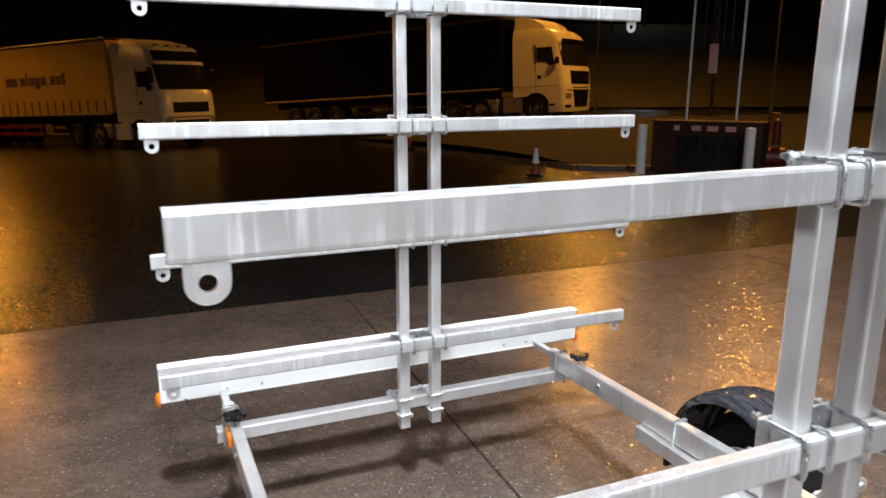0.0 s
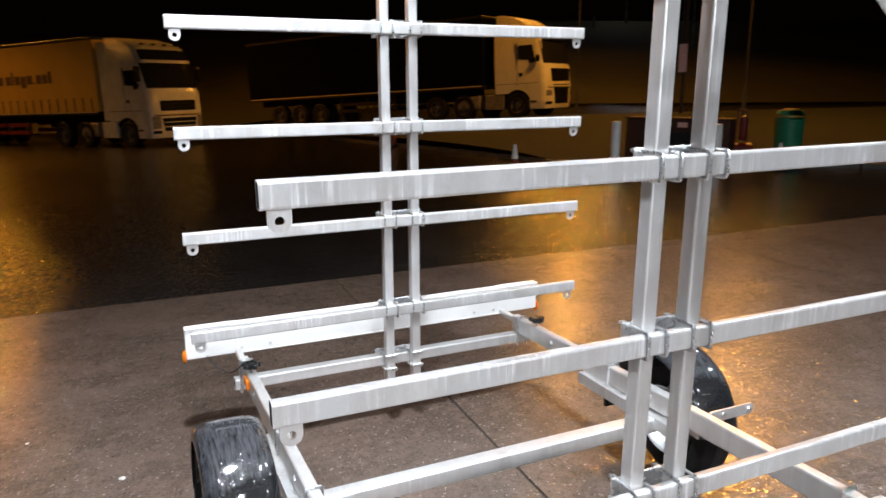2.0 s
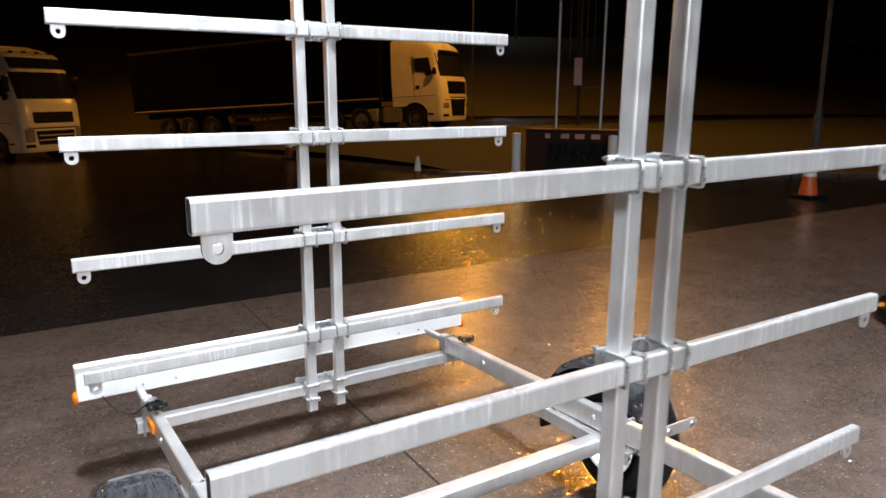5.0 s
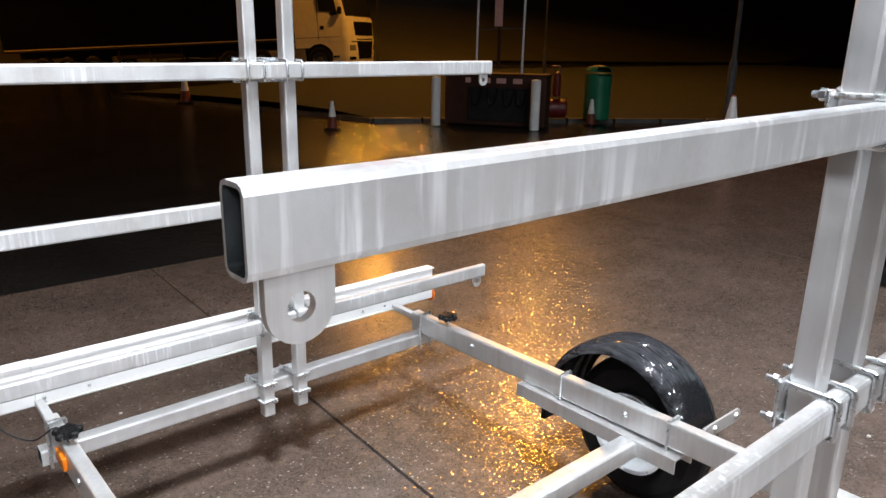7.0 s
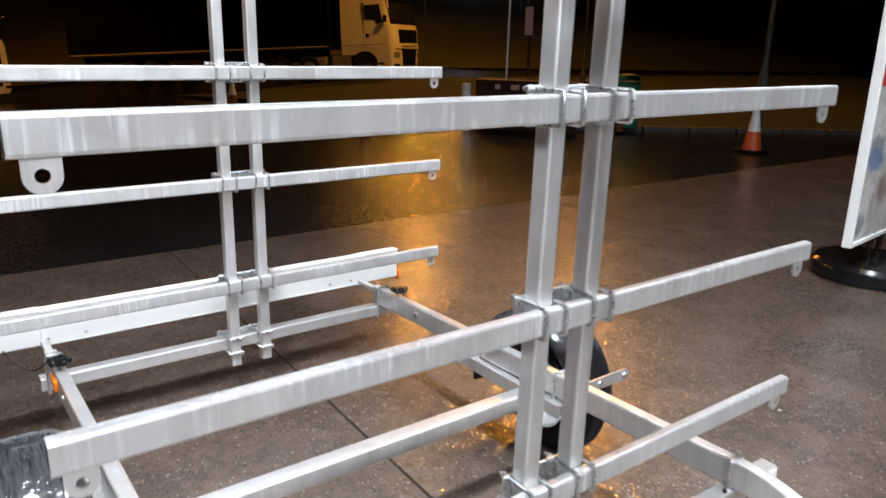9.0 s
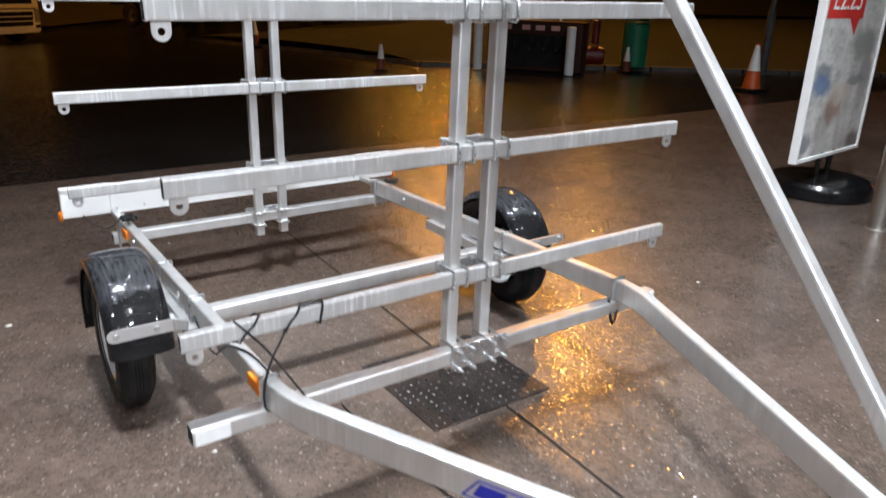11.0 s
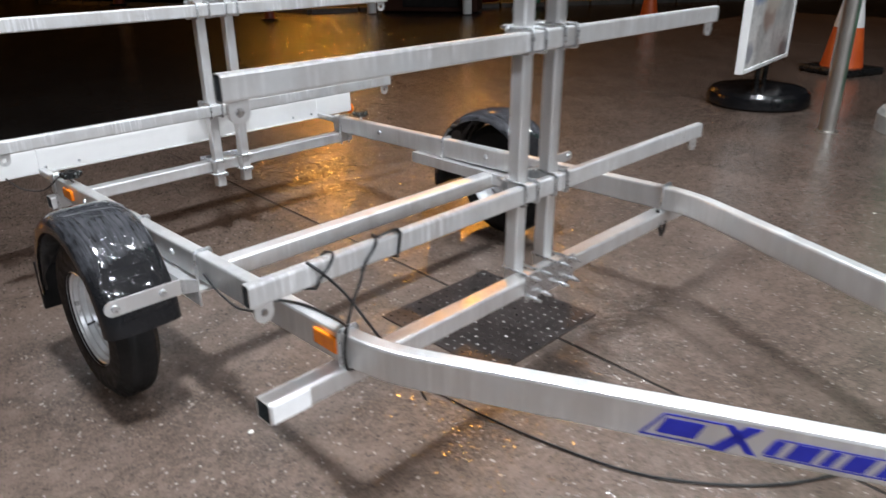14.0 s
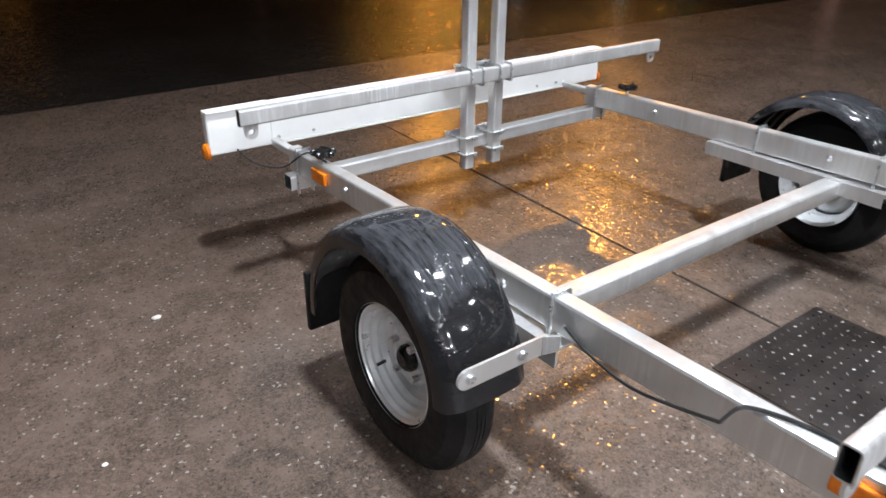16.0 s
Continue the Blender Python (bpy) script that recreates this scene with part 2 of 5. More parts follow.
def mat_poster():
    """A pale printed poster: creased off-white with soft grey, blue and brown printed patches."""
    m = material("printed_poster", (0.6, 0.58, 0.56), 0.3)
    v = coords(m)
    c = mix(m, noise_fac(m, v, 4.5, 6, 0.7, 0.36, 0.64), (0.40, 0.38, 0.37), (0.72, 0.70, 0.68))
    c = mix(m, mathn(m, "MULTIPLY", noise_fac(m, coords(m, (2.2, 1, 7)), 1.6, 5, 0.7, 0.5, 0.6), 0.5), c, (0.80, 0.78, 0.76))
    warp = nd(m, "ShaderNodeTexNoise", Scale=9.0, Detail=3.0)
    lk(m, v, warp.inputs["Vector"])
    x = m.node_tree.nodes.new("ShaderNodeVectorMath")
    x.operation = "MULTIPLY_ADD"
    lk(m, warp.outputs["Color"], x.inputs[0])
    x.inputs[1].default_value = (0.12, 0.0, 0.12)
    lk(m, v, x.inputs[2])
    for px, pz, rx, rz, col in ((0.34, 1.20, 0.30, 0.15, (0.30, 0.29, 0.28)), (0.46, 0.98, 0.14, 0.18, (0.36, 0.34, 0.33)), (-0.30, 1.02, 0.16, 0.08, (0.22, 0.24, 0.27)), (-0.30, 0.92, 0.20, 0.10, (0.12, 0.19, 0.36)),
                                (-0.02, 0.74, 0.19, 0.13, (0.36, 0.24, 0.19)), (0.06, 0.84, 0.24, 0.10, (0.62, 0.54, 0.47)), (0.30, 0.93, 0.20, 0.045, (0.25, 0.26, 0.26)), (0.50, 0.44, 0.16, 0.10, (0.14, 0.13, 0.13)), (-0.40, 0.50, 0.10, 0.10, (0.25, 0.26, 0.30))):
        d = nd(m, "ShaderNodeMapping")
        d.inputs["Location"].default_value = (-px / rx, 0, -pz / rz)
        d.inputs["Scale"].default_value = (1 / rx, 0, 1 / rz)
        lk(m, x.outputs[0], d.inputs["Vector"])
        g = m.node_tree.nodes.new("ShaderNodeVectorMath")
        g.operation = "LENGTH"
        lk(m, d.outputs["Vector"], g.inputs[0])
        r = nd(m, "ShaderNodeMapRange")
        for i, q in ((1, 0.55), (2, 1.0), (3, 0.85), (4, 0.0)):
            r.inputs[i].default_value = q
        lk(m, g.outputs["Value"], r.inputs[0])
        c = mix(m, r.outputs[0], c, col)
    lk(m, c, bsdf(m).inputs["Base Color"])
    return m


def mat_emit(name, color, strength):
    m = material(name, color, 0.4)
    bsdf(m).inputs["Emission Color"].default_value = (*color, 1)
    bsdf(m).inputs["Emission Strength"].default_value = strength
    return m


def matt(m, spec):
    """Lowers a material's gloss."""
    bsdf(m).inputs["Specular IOR Level"].default_value = spec
    return m


def mat_glass(name, color=(0.02, 0.02, 0.022), rough=0.06):
    return material(name, color, rough, 0.0, 0.7)


GALV = mat_galv()
GALV_SMOOTH = mat_galv("smooth_galvanised_steel", 0.4, -0.14, 0.75)
# zinc bores coloured near black for the shade inside the tubes
TUBE_INSIDE = mat_plain("shade_dark_tube_bore", (0.045, 0.05, 0.052), (0.09, 0.1, 0.105), 30.0, 0.35, 0.6, 0.3)
GALV_DULL = mat_galv("dull_galvanised_steel", 0.2, 0.22)
ZINC = mat_plain("bright_zinc", (0.62, 0.64, 0.66), (0.78, 0.79, 0.8), 40.0, 0.22, 0.38, 0.95)
WHITE = mat_plain("white_painted_aluminium", (0.90, 0.90, 0.89), (0.94, 0.94, 0.93), 9.0, 0.3, 0.45)
REFLECT = mat_plain("white_reflective_tape", (0.86, 0.86, 0.86), (0.92, 0.92, 0.92), 40.0, 0.25, 0.35)
RUBBER = matt(mat_plain("wet_tyre_rubber", (0.005, 0.005, 0.005), (0.012, 0.011, 0.011), 14.0, 0.4, 0.7, 0, 60.0, 0.25), 0.22)
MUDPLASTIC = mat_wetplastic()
BLACK = matt(mat_plain("black_plastic", (0.006, 0.006, 0.006), (0.012, 0.012, 0.012), 20.0, 0.15, 0.4), 0.35)
FOOTBLACK = mat_plain("glossy_black_plastic", (0.006, 0.006, 0.007), (0.010, 0.010, 0.011), 5.0, 0.16, 0.24)
CABLE = mat_plain("black_cable_sheath", (0.012, 0.012, 0.013), (0.025, 0.025, 0.025), 60.0, 0.3, 0.5)
RIMMAT = mat_plain("silver_painted_rim", (0.66, 0.67, 0.68), (0.78, 0.79, 0.8), 18.0, 0.26, 0.4, 0.5)
AMBER = mat_plain("amber_lens", (0.75, 0.17, 0.01), (0.85, 0.24, 0.015), 60.0, 0.12, 0.25)
REDLENS = mat_plain("red_lens", (0.45, 0.02, 0.015), (0.55, 0.03, 0.02), 60.0, 0.12, 0.25)
BLUE = mat_plain("blue_vinyl", (0.015, 0.02, 0.32), (0.02, 0.03, 0.42), 30.0, 0.3, 0.4)
CONCRETE = mat_concrete()
ASPHALT = mat_asphalt()
# one grass in two tones: bank paler as if lamplit, verge darker as if dim
GRASS = mat_grass("lit_bank_grass", (0.035, 0.034, 0.014), (0.075, 0.066, 0.026))
VERGE = mat_grass("dim_verge_grass", (0.009, 0.011, 0.004), (0.02, 0.022, 0.008))
KERB = mat_plain("kerb_concrete", (0.26, 0.25, 0.235), (0.36, 0.345, 0.325), 6.0, 0.4, 0.65, 0, 60.0, 0.4)
KERBSTONE = mat_plain("dark_wet_kerb", (0.05, 0.047, 0.042), (0.085, 0.08, 0.072), 6.0, 0.35, 0.6, 0, 60.0, 0.4)
PLATE = matt(mat_plain("wet_steel_plate", (0.014, 0.011, 0.010), (0.032, 0.025, 0.023), 9.0, 0.25, 0.45, 0.0, 70.0, 0.3), 0.3)
STUD = mat_stud()
PEBBLE = mat_plain("pale_stone_chip", (0.5, 0.48, 0.44), (0.66, 0.63, 0.58), 60.0, 0.4, 0.6)
JOINT = matt(mat_plain("dark_joint_sealant", (0.014, 0.012, 0.011), (0.03, 0.026, 0.024), 20.0, 0.7, 0.9), 0.1)
# darker copy of the cone orange, standing in for poor light on far cones
ORANGE_DIM = mat_plain("dimmed_cone_orange", (0.12, 0.022, 0.01), (0.2, 0.04, 0.014), 8.0, 0.45, 0.65)
ORANGE = mat_plain("cone_orange", (0.5, 0.07, 0.012), (0.6, 0.11, 0.02), 8.0, 0.35, 0.55)
CONEWHITE = mat_plain("cone_white_sleeve", (0.72, 0.72, 0.7), (0.84, 0.84, 0.82), 10.0, 0.3, 0.45)
STEEL = mat_plain("brushed_stainless", (0.56, 0.55, 0.52), (0.64, 0.62, 0.58), 5.0, 0.30, 0.38, 1.0)
GREEN = mat_plain("green_plastic", (0.01, 0.15, 0.075), (0.015, 0.2, 0.1), 5.0, 0.3, 0.5)
GOLD = mat_plain("dull_gold_band", (0.4, 0.27, 0.06), (0.5, 0.34, 0.08), 20.0, 0.3, 0.45, 0.6)
REDPAINT = mat_plain("red_paint", (0.09, 0.006, 0.005), (0.14, 0.010, 0.008), 9.0, 0.35, 0.5)
POSTWHITE = mat_plain("post_white_paint", (0.76, 0.76, 0.74), (0.84, 0.84, 0.82), 5.0, 0.4, 0.6)
CABINET = matt(mat_plain("brown_cabinet_paint", (0.035, 0.014, 0.009), (0.05, 0.02, 0.013), 4.0, 0.5, 0.7), 0.2)
STICKER = mat_plain("pale_red_sticker", (0.6, 0.3, 0.26), (0.7, 0.42, 0.36), 30.0, 0.4, 0.5)
POLE = matt(mat_plain("weathered_pole", (0.06, 0.06, 0.06), (0.1, 0.1, 0.1), 6.0, 0.5, 0.7), 0.3)
CABWHITE = mat_plain("white_cab_paint", (0.66, 0.66, 0.64), (0.76, 0.76, 0.74), 2.0, 0.22, 0.35)
CABYEL = mat_plain("cream_cab_paint", (0.8, 0.76, 0.6), (0.84, 0.8, 0.66), 2.0, 0.22, 0.35)
CURTAIN_DARK = matt(mat_plain("dark_blue_curtain", (0.003, 0.003, 0.007), (0.004, 0.005, 0.010), 1.5, 0.75, 0.9), 0.03)
CURTAIN_PALE = mat_plain("ochre_curtain", (0.62, 0.4, 0.08), (0.7, 0.46, 0.1), 1.0, 0.4, 0.6)
CHASSIS = matt(mat_plain("dark_chassis", (0.01, 0.009, 0.009), (0.02, 0.018, 0.017), 5.0, 0.5, 0.7), 0.2)
TRUCKRED = mat_plain("dark_red_side_guard", (0.14, 0.01, 0.008), (0.2, 0.015, 0.01), 5.0, 0.4, 0.6)
TRUCKORANGE = mat_plain("orange_curtain", (0.42, 0.14, 0.02), (0.5, 0.18, 0.03), 2.0, 0.4, 0.6)
LORRYRIM = matt(mat_plain("grimy_lorry_rim", (0.05, 0.048, 0.045), (0.12, 0.115, 0.11), 8.0, 0.5, 0.7), 0.2)
TANK = mat_plain("grimy_tank_metal", (0.2, 0.19, 0.18), (0.3, 0.29, 0.27), 6.0, 0.4, 0.6, 0.4)
TRUCKGLASS = mat_glass("truck_glass")
HEADLAMP = mat_plain("clear_headlamp", (0.2, 0.2, 0.2), (0.42, 0.42, 0.41), 14.0, 0.1, 0.3, 0.3)
TRIMWHITE = mat_plain("reflector_strip", (0.6, 0.5, 0.3), (0.7, 0.6, 0.36), 10.0, 0.3, 0.4)
LETTERING = mat_plain("dark_lettering", (0.12, 0.07, 0.05), (0.16, 0.1, 0.07), 10.0, 0.4, 0.5)
POSTER = mat_poster()
POSTRED = mat_plain("poster_red", (0.6, 0.035, 0.03), (0.66, 0.05, 0.04), 10.0, 0.3, 0.4)
CANOPYMAT = mat_plain("canopy_panel", (0.6, 0.6, 0.58), (0.68, 0.68, 0.66), 2.0, 0.4, 0.6)
LAMPGLOW = mat_emit("canopy_diffuser", (1.0, 0.97, 0.93), 22.0)
SODGLOW = mat_emit("sodium_lens", (1.0, 0.42, 0.06), 450.0)
SODGLOW_FAINT = mat_emit("dim_sodium_lens", (1.0, 0.42, 0.06), 520.0)
SODGLOW_STRONG = mat_emit("bright_sodium_lens", (1.0, 0.34, 0.03), 2400.0)
WHITEGLOW = mat_emit("white_lamp_lens", (0.9, 0.95, 1.0), 70.0)


# ---- mesh helpers ----
BASE = {}


def thing(name, loc, label, category, group="", rz=0.0, local=False):
    """A top-level Empty at a thing's base. Its parts are given in world metres, or in the thing's own if local."""
    ob = new(name)
    ob.empty_display_size = 0.1
    ob.matrix_basis = pose(*loc, 0, 0, rz)
    BASE[ob] = Vector((0, 0, 0)) if local else Vector(loc)
    return tagged(ob, label, category, group)


def finish(bm, name, mat, smooth=21.0):
    bmesh.ops.recalc_face_normals(bm, faces=bm.faces)
    me = bpy.data.meshes.new(name)
    hollow = any(f.material_index == 1 for f in bm.faces)
    bm.to_mesh(me)
    bm.free()
    me.materials.append(mat)
    if hollow:
        me.materials.append(TUBE_INSIDE)
    if smooth:
        me.polygons.foreach_set("use_smooth", [True] * len(me.polygons))
        me.set_sharp_from_angle(angle=radians(smooth))
    return me


def part(name, bm, mat, parent, label="", smooth=21.0):
    off = BASE[parent]
    if off.length:
        bmesh.ops.translate(bm, verts=bm.verts, vec=-off)
    ob = new(name, finish(bm, name, mat, smooth))
    ob.parent = parent
    BASE[ob] = off
    return tagged(ob, label)


def solo(name, bm, mat, label, category="", kind="", group="", smooth=21.0, at=None):
    """A top-level thing of one mesh; at: its base, else the origin."""
    if at is not None:
        bmesh.ops.translate(bm, verts=bm.verts, vec=-Vector(at))
    ob = new(name, finish(bm, name, mat, smooth))
    if at is not None:
        ob.location = at
    return tagged(ob, label, category, group, kind)


def B():
    return bmesh.new()


def box(bm, x0, x1, y0, y1, z0, z1, bev=0.0, seg=1):
    m = Matrix.LocRotScale(((x0 + x1) / 2, (y0 + y1) / 2, (z0 + z1) / 2), None, (abs(x1 - x0), abs(y1 - y0), abs(z1 - z0)))
    r = bmesh.ops.create_cube(bm, size=1, matrix=m)
    if bev:
        es = list({e for v in r["verts"] for e in v.link_edges})
        bmesh.ops.bevel(bm, geom=es, offset=bev, segments=seg, affect="EDGES", profile=0.5)
    return bm


def rrect(w, h, r, n=3):
    """A rounded rectangle as a loop of (a, b)."""
    pts = []
    for cx, cy, a0 in ((w / 2 - r, h / 2 - r, 0), (-w / 2 + r, h / 2 - r, 90), (-w / 2 + r, -h / 2 + r, 180), (w / 2 - r, -h / 2 + r, 270)):
        for i in range(n):
            a = radians(a0 + 90 * i / (n - 1))
            pts.append((cx + r * math.cos(a), cy + r * math.sin(a)))
    return pts


def circle(r, n=12):
    return [(r * math.cos(2 * math.pi * i / n), r * math.sin(2 * math.pi * i / n)) for i in range(n)]


def sweep(bm, pts, prof, up=(0, 0, 1), inner=None, cap=True):
    """Sweeps a closed profile (a across, b towards up) along a polyline, mitred; inner: a second profile that makes it hollow."""
    pts = [Vector(p) for p in pts]
    up = Vector(up)
    n = len(pts)

    def ring(i, pr):
        d0 = (pts[i] - pts[i - 1]).normalized() if i > 0 else (pts[1] - pts[0]).normalized()
        d1 = (pts[i + 1] - pts[i]).normalized() if i < n - 1 else d0
        d = (d0 + d1).normalized()
        u = up - up.dot(d) * d
        u = u.normalized() if u.length > 1e-5 else d.orthogonal().normalized()
        s = d.cross(u).normalized()
        k = 1 / max(0.35, d.dot(d0))
        return [bm.verts.new(pts[i] + s * a * k + u * b) for a, b in pr]

    def skin(rings, slot=0):
        for r0, r1 in zip(rings, rings[1:]):
            for j in range(len(r0)):
                k = (j + 1) % len(r0)
                bm.faces.new((r0[j], r0[k], r1[k], r1[j])).material_index = slot

    outer = [ring(i, prof) for i in range(n)]
    skin(outer)
    if inner:
        inn = [ring(i, inner) for i in range(n)]
        skin(inn, 1)
        for a, b in ((outer[0], inn[0]), (outer[-1], inn[-1])):
            for j in range(len(a)):
                k = (j + 1) % len(a)
                bm.faces.new((a[j], a[k], b[k], b[j]))
    elif cap:
        bm.faces.new(outer[0])
        bm.faces.new(outer[-1])
    return bm


def tube(bm, p0, p1, w, h, wall=0.003, r=0.006, up=(0, 0, 1)):
    """An open-ended rectangular hollow section."""
    return sweep(bm, (p0, p1), rrect(w, h, r), up, rrect(w - 2 * wall, h - 2 * wall, max(0.001, r - wall)))


def rod(bm, pts, r, n=8, up=(0, 0, 1)):
    return sweep(bm, pts, circle(r, n), up)


def smooth_path(pts, steps=6):
    """A Catmull-Rom curve through the points."""
    p = [Vector(q) for q in pts]
    p = [2 * p[0] - p[1]] + p + [2 * p[-1] - p[-2]]
    out = []
    for i in range(1, len(p) - 2):
        for s in range(steps):
            t = s / steps
            a, b, c, d = p[i - 1], p[i], p[i + 1], p[i + 2]
            out.append(0.5 * (2 * b + (c - a) * t + (2 * a - 5 * b + 4 * c - d) * t * t + (3 * b - a - 3 * c + d) * t ** 3))
    return out + [p[-2]]


def lathe(bm, prof, n=32, at=(0, 0, 0), axis="z", a0=0.0, a1=360.0):
    """Turns a profile of (radius, along) round an axis through at."""
    full = abs(a1 - a0) >= 359.9
    m = n if full else n + 1
    rings = []
    for i in range(m):
        a = radians(a0 + (a1 - a0) * i / n)
        row = []
        for r, h in prof:
            c, s = r * math.cos(a), r * math.sin(a)
            v = {"z": (c, s, h), "x": (h, c, s), "y": (c, h, s)}[axis]
            row.append(bm.verts.new(Vector(at) + Vector(v)))
        rings.append(row)
    for i in range(n if full else n):
        r0, r1 = rings[i], rings[(i + 1) % m]
        for j in range(len(prof) - 1):
            bm.faces.new((r0[j], r0[j + 1], r1[j + 1], r1[j]))
    bmesh.ops.remove_doubles(bm, verts=bm.verts, dist=1e-6)
    return bm


def prism(bm, loop, d0, d1, plane="xz"):
    """A flat loop given thickness between d0 and d1 along the plane's normal."""
    def p(a, b, d):
        return {"xz": (a, d, b), "xy": (a, b, d), "yz": (d, a, b)}[plane]
    lo = [bm.verts.new(p(a, b, d0)) for a, b in loop]
    hi = [bm.verts.new(p(a, b, d1)) for a, b in loop]
    bm.faces.new(lo)
    bm.faces.new(hi)
    for j in range(len(loop)):
        k = (j + 1) % len(loop)
        bm.faces.new((lo[j], lo[k], hi[k], hi[j]))
    return bm


def holed_plate(bm, outer, hole, d0, d1, plane="xz"):
    """A plate between two loops of the same count."""
    def p(a, b, d):
        return {"xz": (a, d, b), "xy": (a, b, d), "yz": (d, a, b)}[plane]
    n = len(outer)
    v = [[bm.verts.new(p(a, b, d)) for a, b in loop] for d in (d0, d1) for loop in (outer, hole)]
    o0, h0, o1, h1 = v
    for j in range(n):
        k = (j + 1) % n
        bm.faces.new((o0[j], o0[k], h0[k], h0[j]))
        bm.faces.new((o1[j], o1[k], h1[k], h1[j]))
        bm.faces.new((o0[j], o0[k], o1[k], o1[j]))
        bm.faces.new((h0[j], h0[k], h1[k], h1[j]))
    return bm


# ---- ground ----
def drop(x, y):
    """The yard falls away towards the lorries, less so to the right."""
    d = y - 12.0
    fall = 0.041 * 0.5 * (d + math.sqrt(d * d + 9.0)) if d > -6 else 0.0
    z = -min(fall, 1.25) * min(1.0, max(0.0, (y - 6.0) / 6.0)) * min(1.0, max(0.0, (14.0 - x) / 11.0))
    z += 0.2 * min(1.0, max(0.0, (x - 9.0) / 6.0)) * min(1.0, max(0.0, (y - 13.0) / 8.0))
    far = max(0.0, y + 0.35 * x - 44.0)
    return z + min(7.5, 0.2 * far)


def build_ground():
    xs = [-600, -300, -120, -60] + [-40 + 2.5 * i for i in range(37)] + [70, 120, 300, 600]
    ys = [-600, -200, -60, -20, 0, 4] + [8 + 2 * i for i in range(36)] + [100, 150, 300, 600]
    bm = B()
    grid = [[bm.verts.new((x, y, -0.012 + drop(x, y))) for x in xs] for y in ys]
    for a, b in zip(grid, grid[1:]):
        for i in range(len(xs) - 1):
            bm.faces.new((a[i], a[i + 1], b[i + 1], b[i]))
    solo("ground", bm, ASPHALT, "dark wet asphalt yard falling gently towards the lorries", "ground", "structure")


build_ground()


def build_verge():
    """A grass island behind a kerb, and the grass bank beyond the lorry road."""
    def sheet(name, rows, label, mat=VERGE):
        bm = B()
        grid = []
        for y, x0, x1, lift in rows:
            grid.append([bm.verts.new((x0 + (x1 - x0) * i / 24, y, drop(x0 + (x1 - x0) * i / 24, y) + lift)) for i in range(25)])
        for a, b in zip(grid, grid[1:]):
            for i in range(24):
                bm.faces.new((a[i], a[i + 1], b[i + 1], b[i]))
        return solo(name, bm, mat, label, "grass", "stuff")
    rows = []
    for i in range(12):
        t = i / 11
        y = 11.9 + 12.6 * t
        rows.append((y, 8.0 - 1.2 * t, 44.0, 0.07 + 0.16 * math.sin(math.pi * t) ** 0.5 if 0 < i < 11 else 0.07))
    sheet("grass_verge", rows, "dim rough grass verge behind a kerb")
    bm = B()
    n = 20
    # the slanting front of the verge, from its corner along to the lamp post
    a = [bm.verts.new((8.0 + 36 * i / n, 11.9, drop(8 + 36 * i / n, 11.9) + 0.07)) for i in range(n + 1)]
    b = [bm.verts.new((8.0 + 36 * i / n, 11.9 - 7.6 * min(1, i / 6), 0.07)) for i in range(n + 1)]
    for i in range(n):
        if i:
            bm.faces.new((a[i], a[i + 1], b[i + 1], b[i]))
        else:
            bm.faces.new((a[0], a[1], b[1]))
    bmesh.ops.delete(bm, geom=[v for v in bm.verts if not v.link_faces], context="VERTS")
    solo("grass_verge_front", bm, VERGE, "dim rough grass verge beside the air station", "grass", "stuff")
    bm = B()
    n = 40
    rows = []
    for i in range(18):
        rows.append([bm.verts.new((-60 + 200 * j / n, 44 - 0.35 * (-60 + 200 * j / n) + 2.5 * i, drop(-60 + 200 * j / n, 44 - 0.35 * (-60 + 200 * j / n) + 2.5 * i) + 0.16)) for j in range(n + 1)])
    for r0, r1 in zip(rows, rows[1:]):
        for j in range(n):
            bm.faces.new((r0[j], r0[j + 1], r1[j + 1], r1[j]))
    solo("grass_bank", bm, GRASS, "grass bank rising behind the lorry park", "grass", "stuff")


build_verge()


def build_kerb():
    edge = [(6.85, 24.0), (8.0, 11.9), (18.8, 4.3), (30.0, 4.1)]
    holder = tagged(new("kerb"), "dark wet concrete kerb stones along the grass verge", "kerb", kind="structure")
    BASE[holder] = Vector((0, 0, 0))
    me = None
    for (x0, y0), (x1, y1) in zip(edge, edge[1:]):
        ln = math.hypot(x1 - x0, y1 - y0)
        n = int(ln / 0.915)
        ang = math.degrees(math.atan2(y1 - y0, x1 - x0))
        for i in range(n):
            t = (i + 0.5) / n
            x, y = x0 + (x1 - x0) * t, y0 + (y1 - y0) * t
            if me is None:
                bm = box(B(), -0.452, 0.452, -0.065, 0.065, -0.1, 0.075, 0.012)
                me = finish(bm, "kerb_stone", KERBSTONE)
            ob = new("kerb_stone", me)
            ob.parent = holder
            ob.matrix_basis = pose(x, y, drop(x, y), 0, 0, ang)


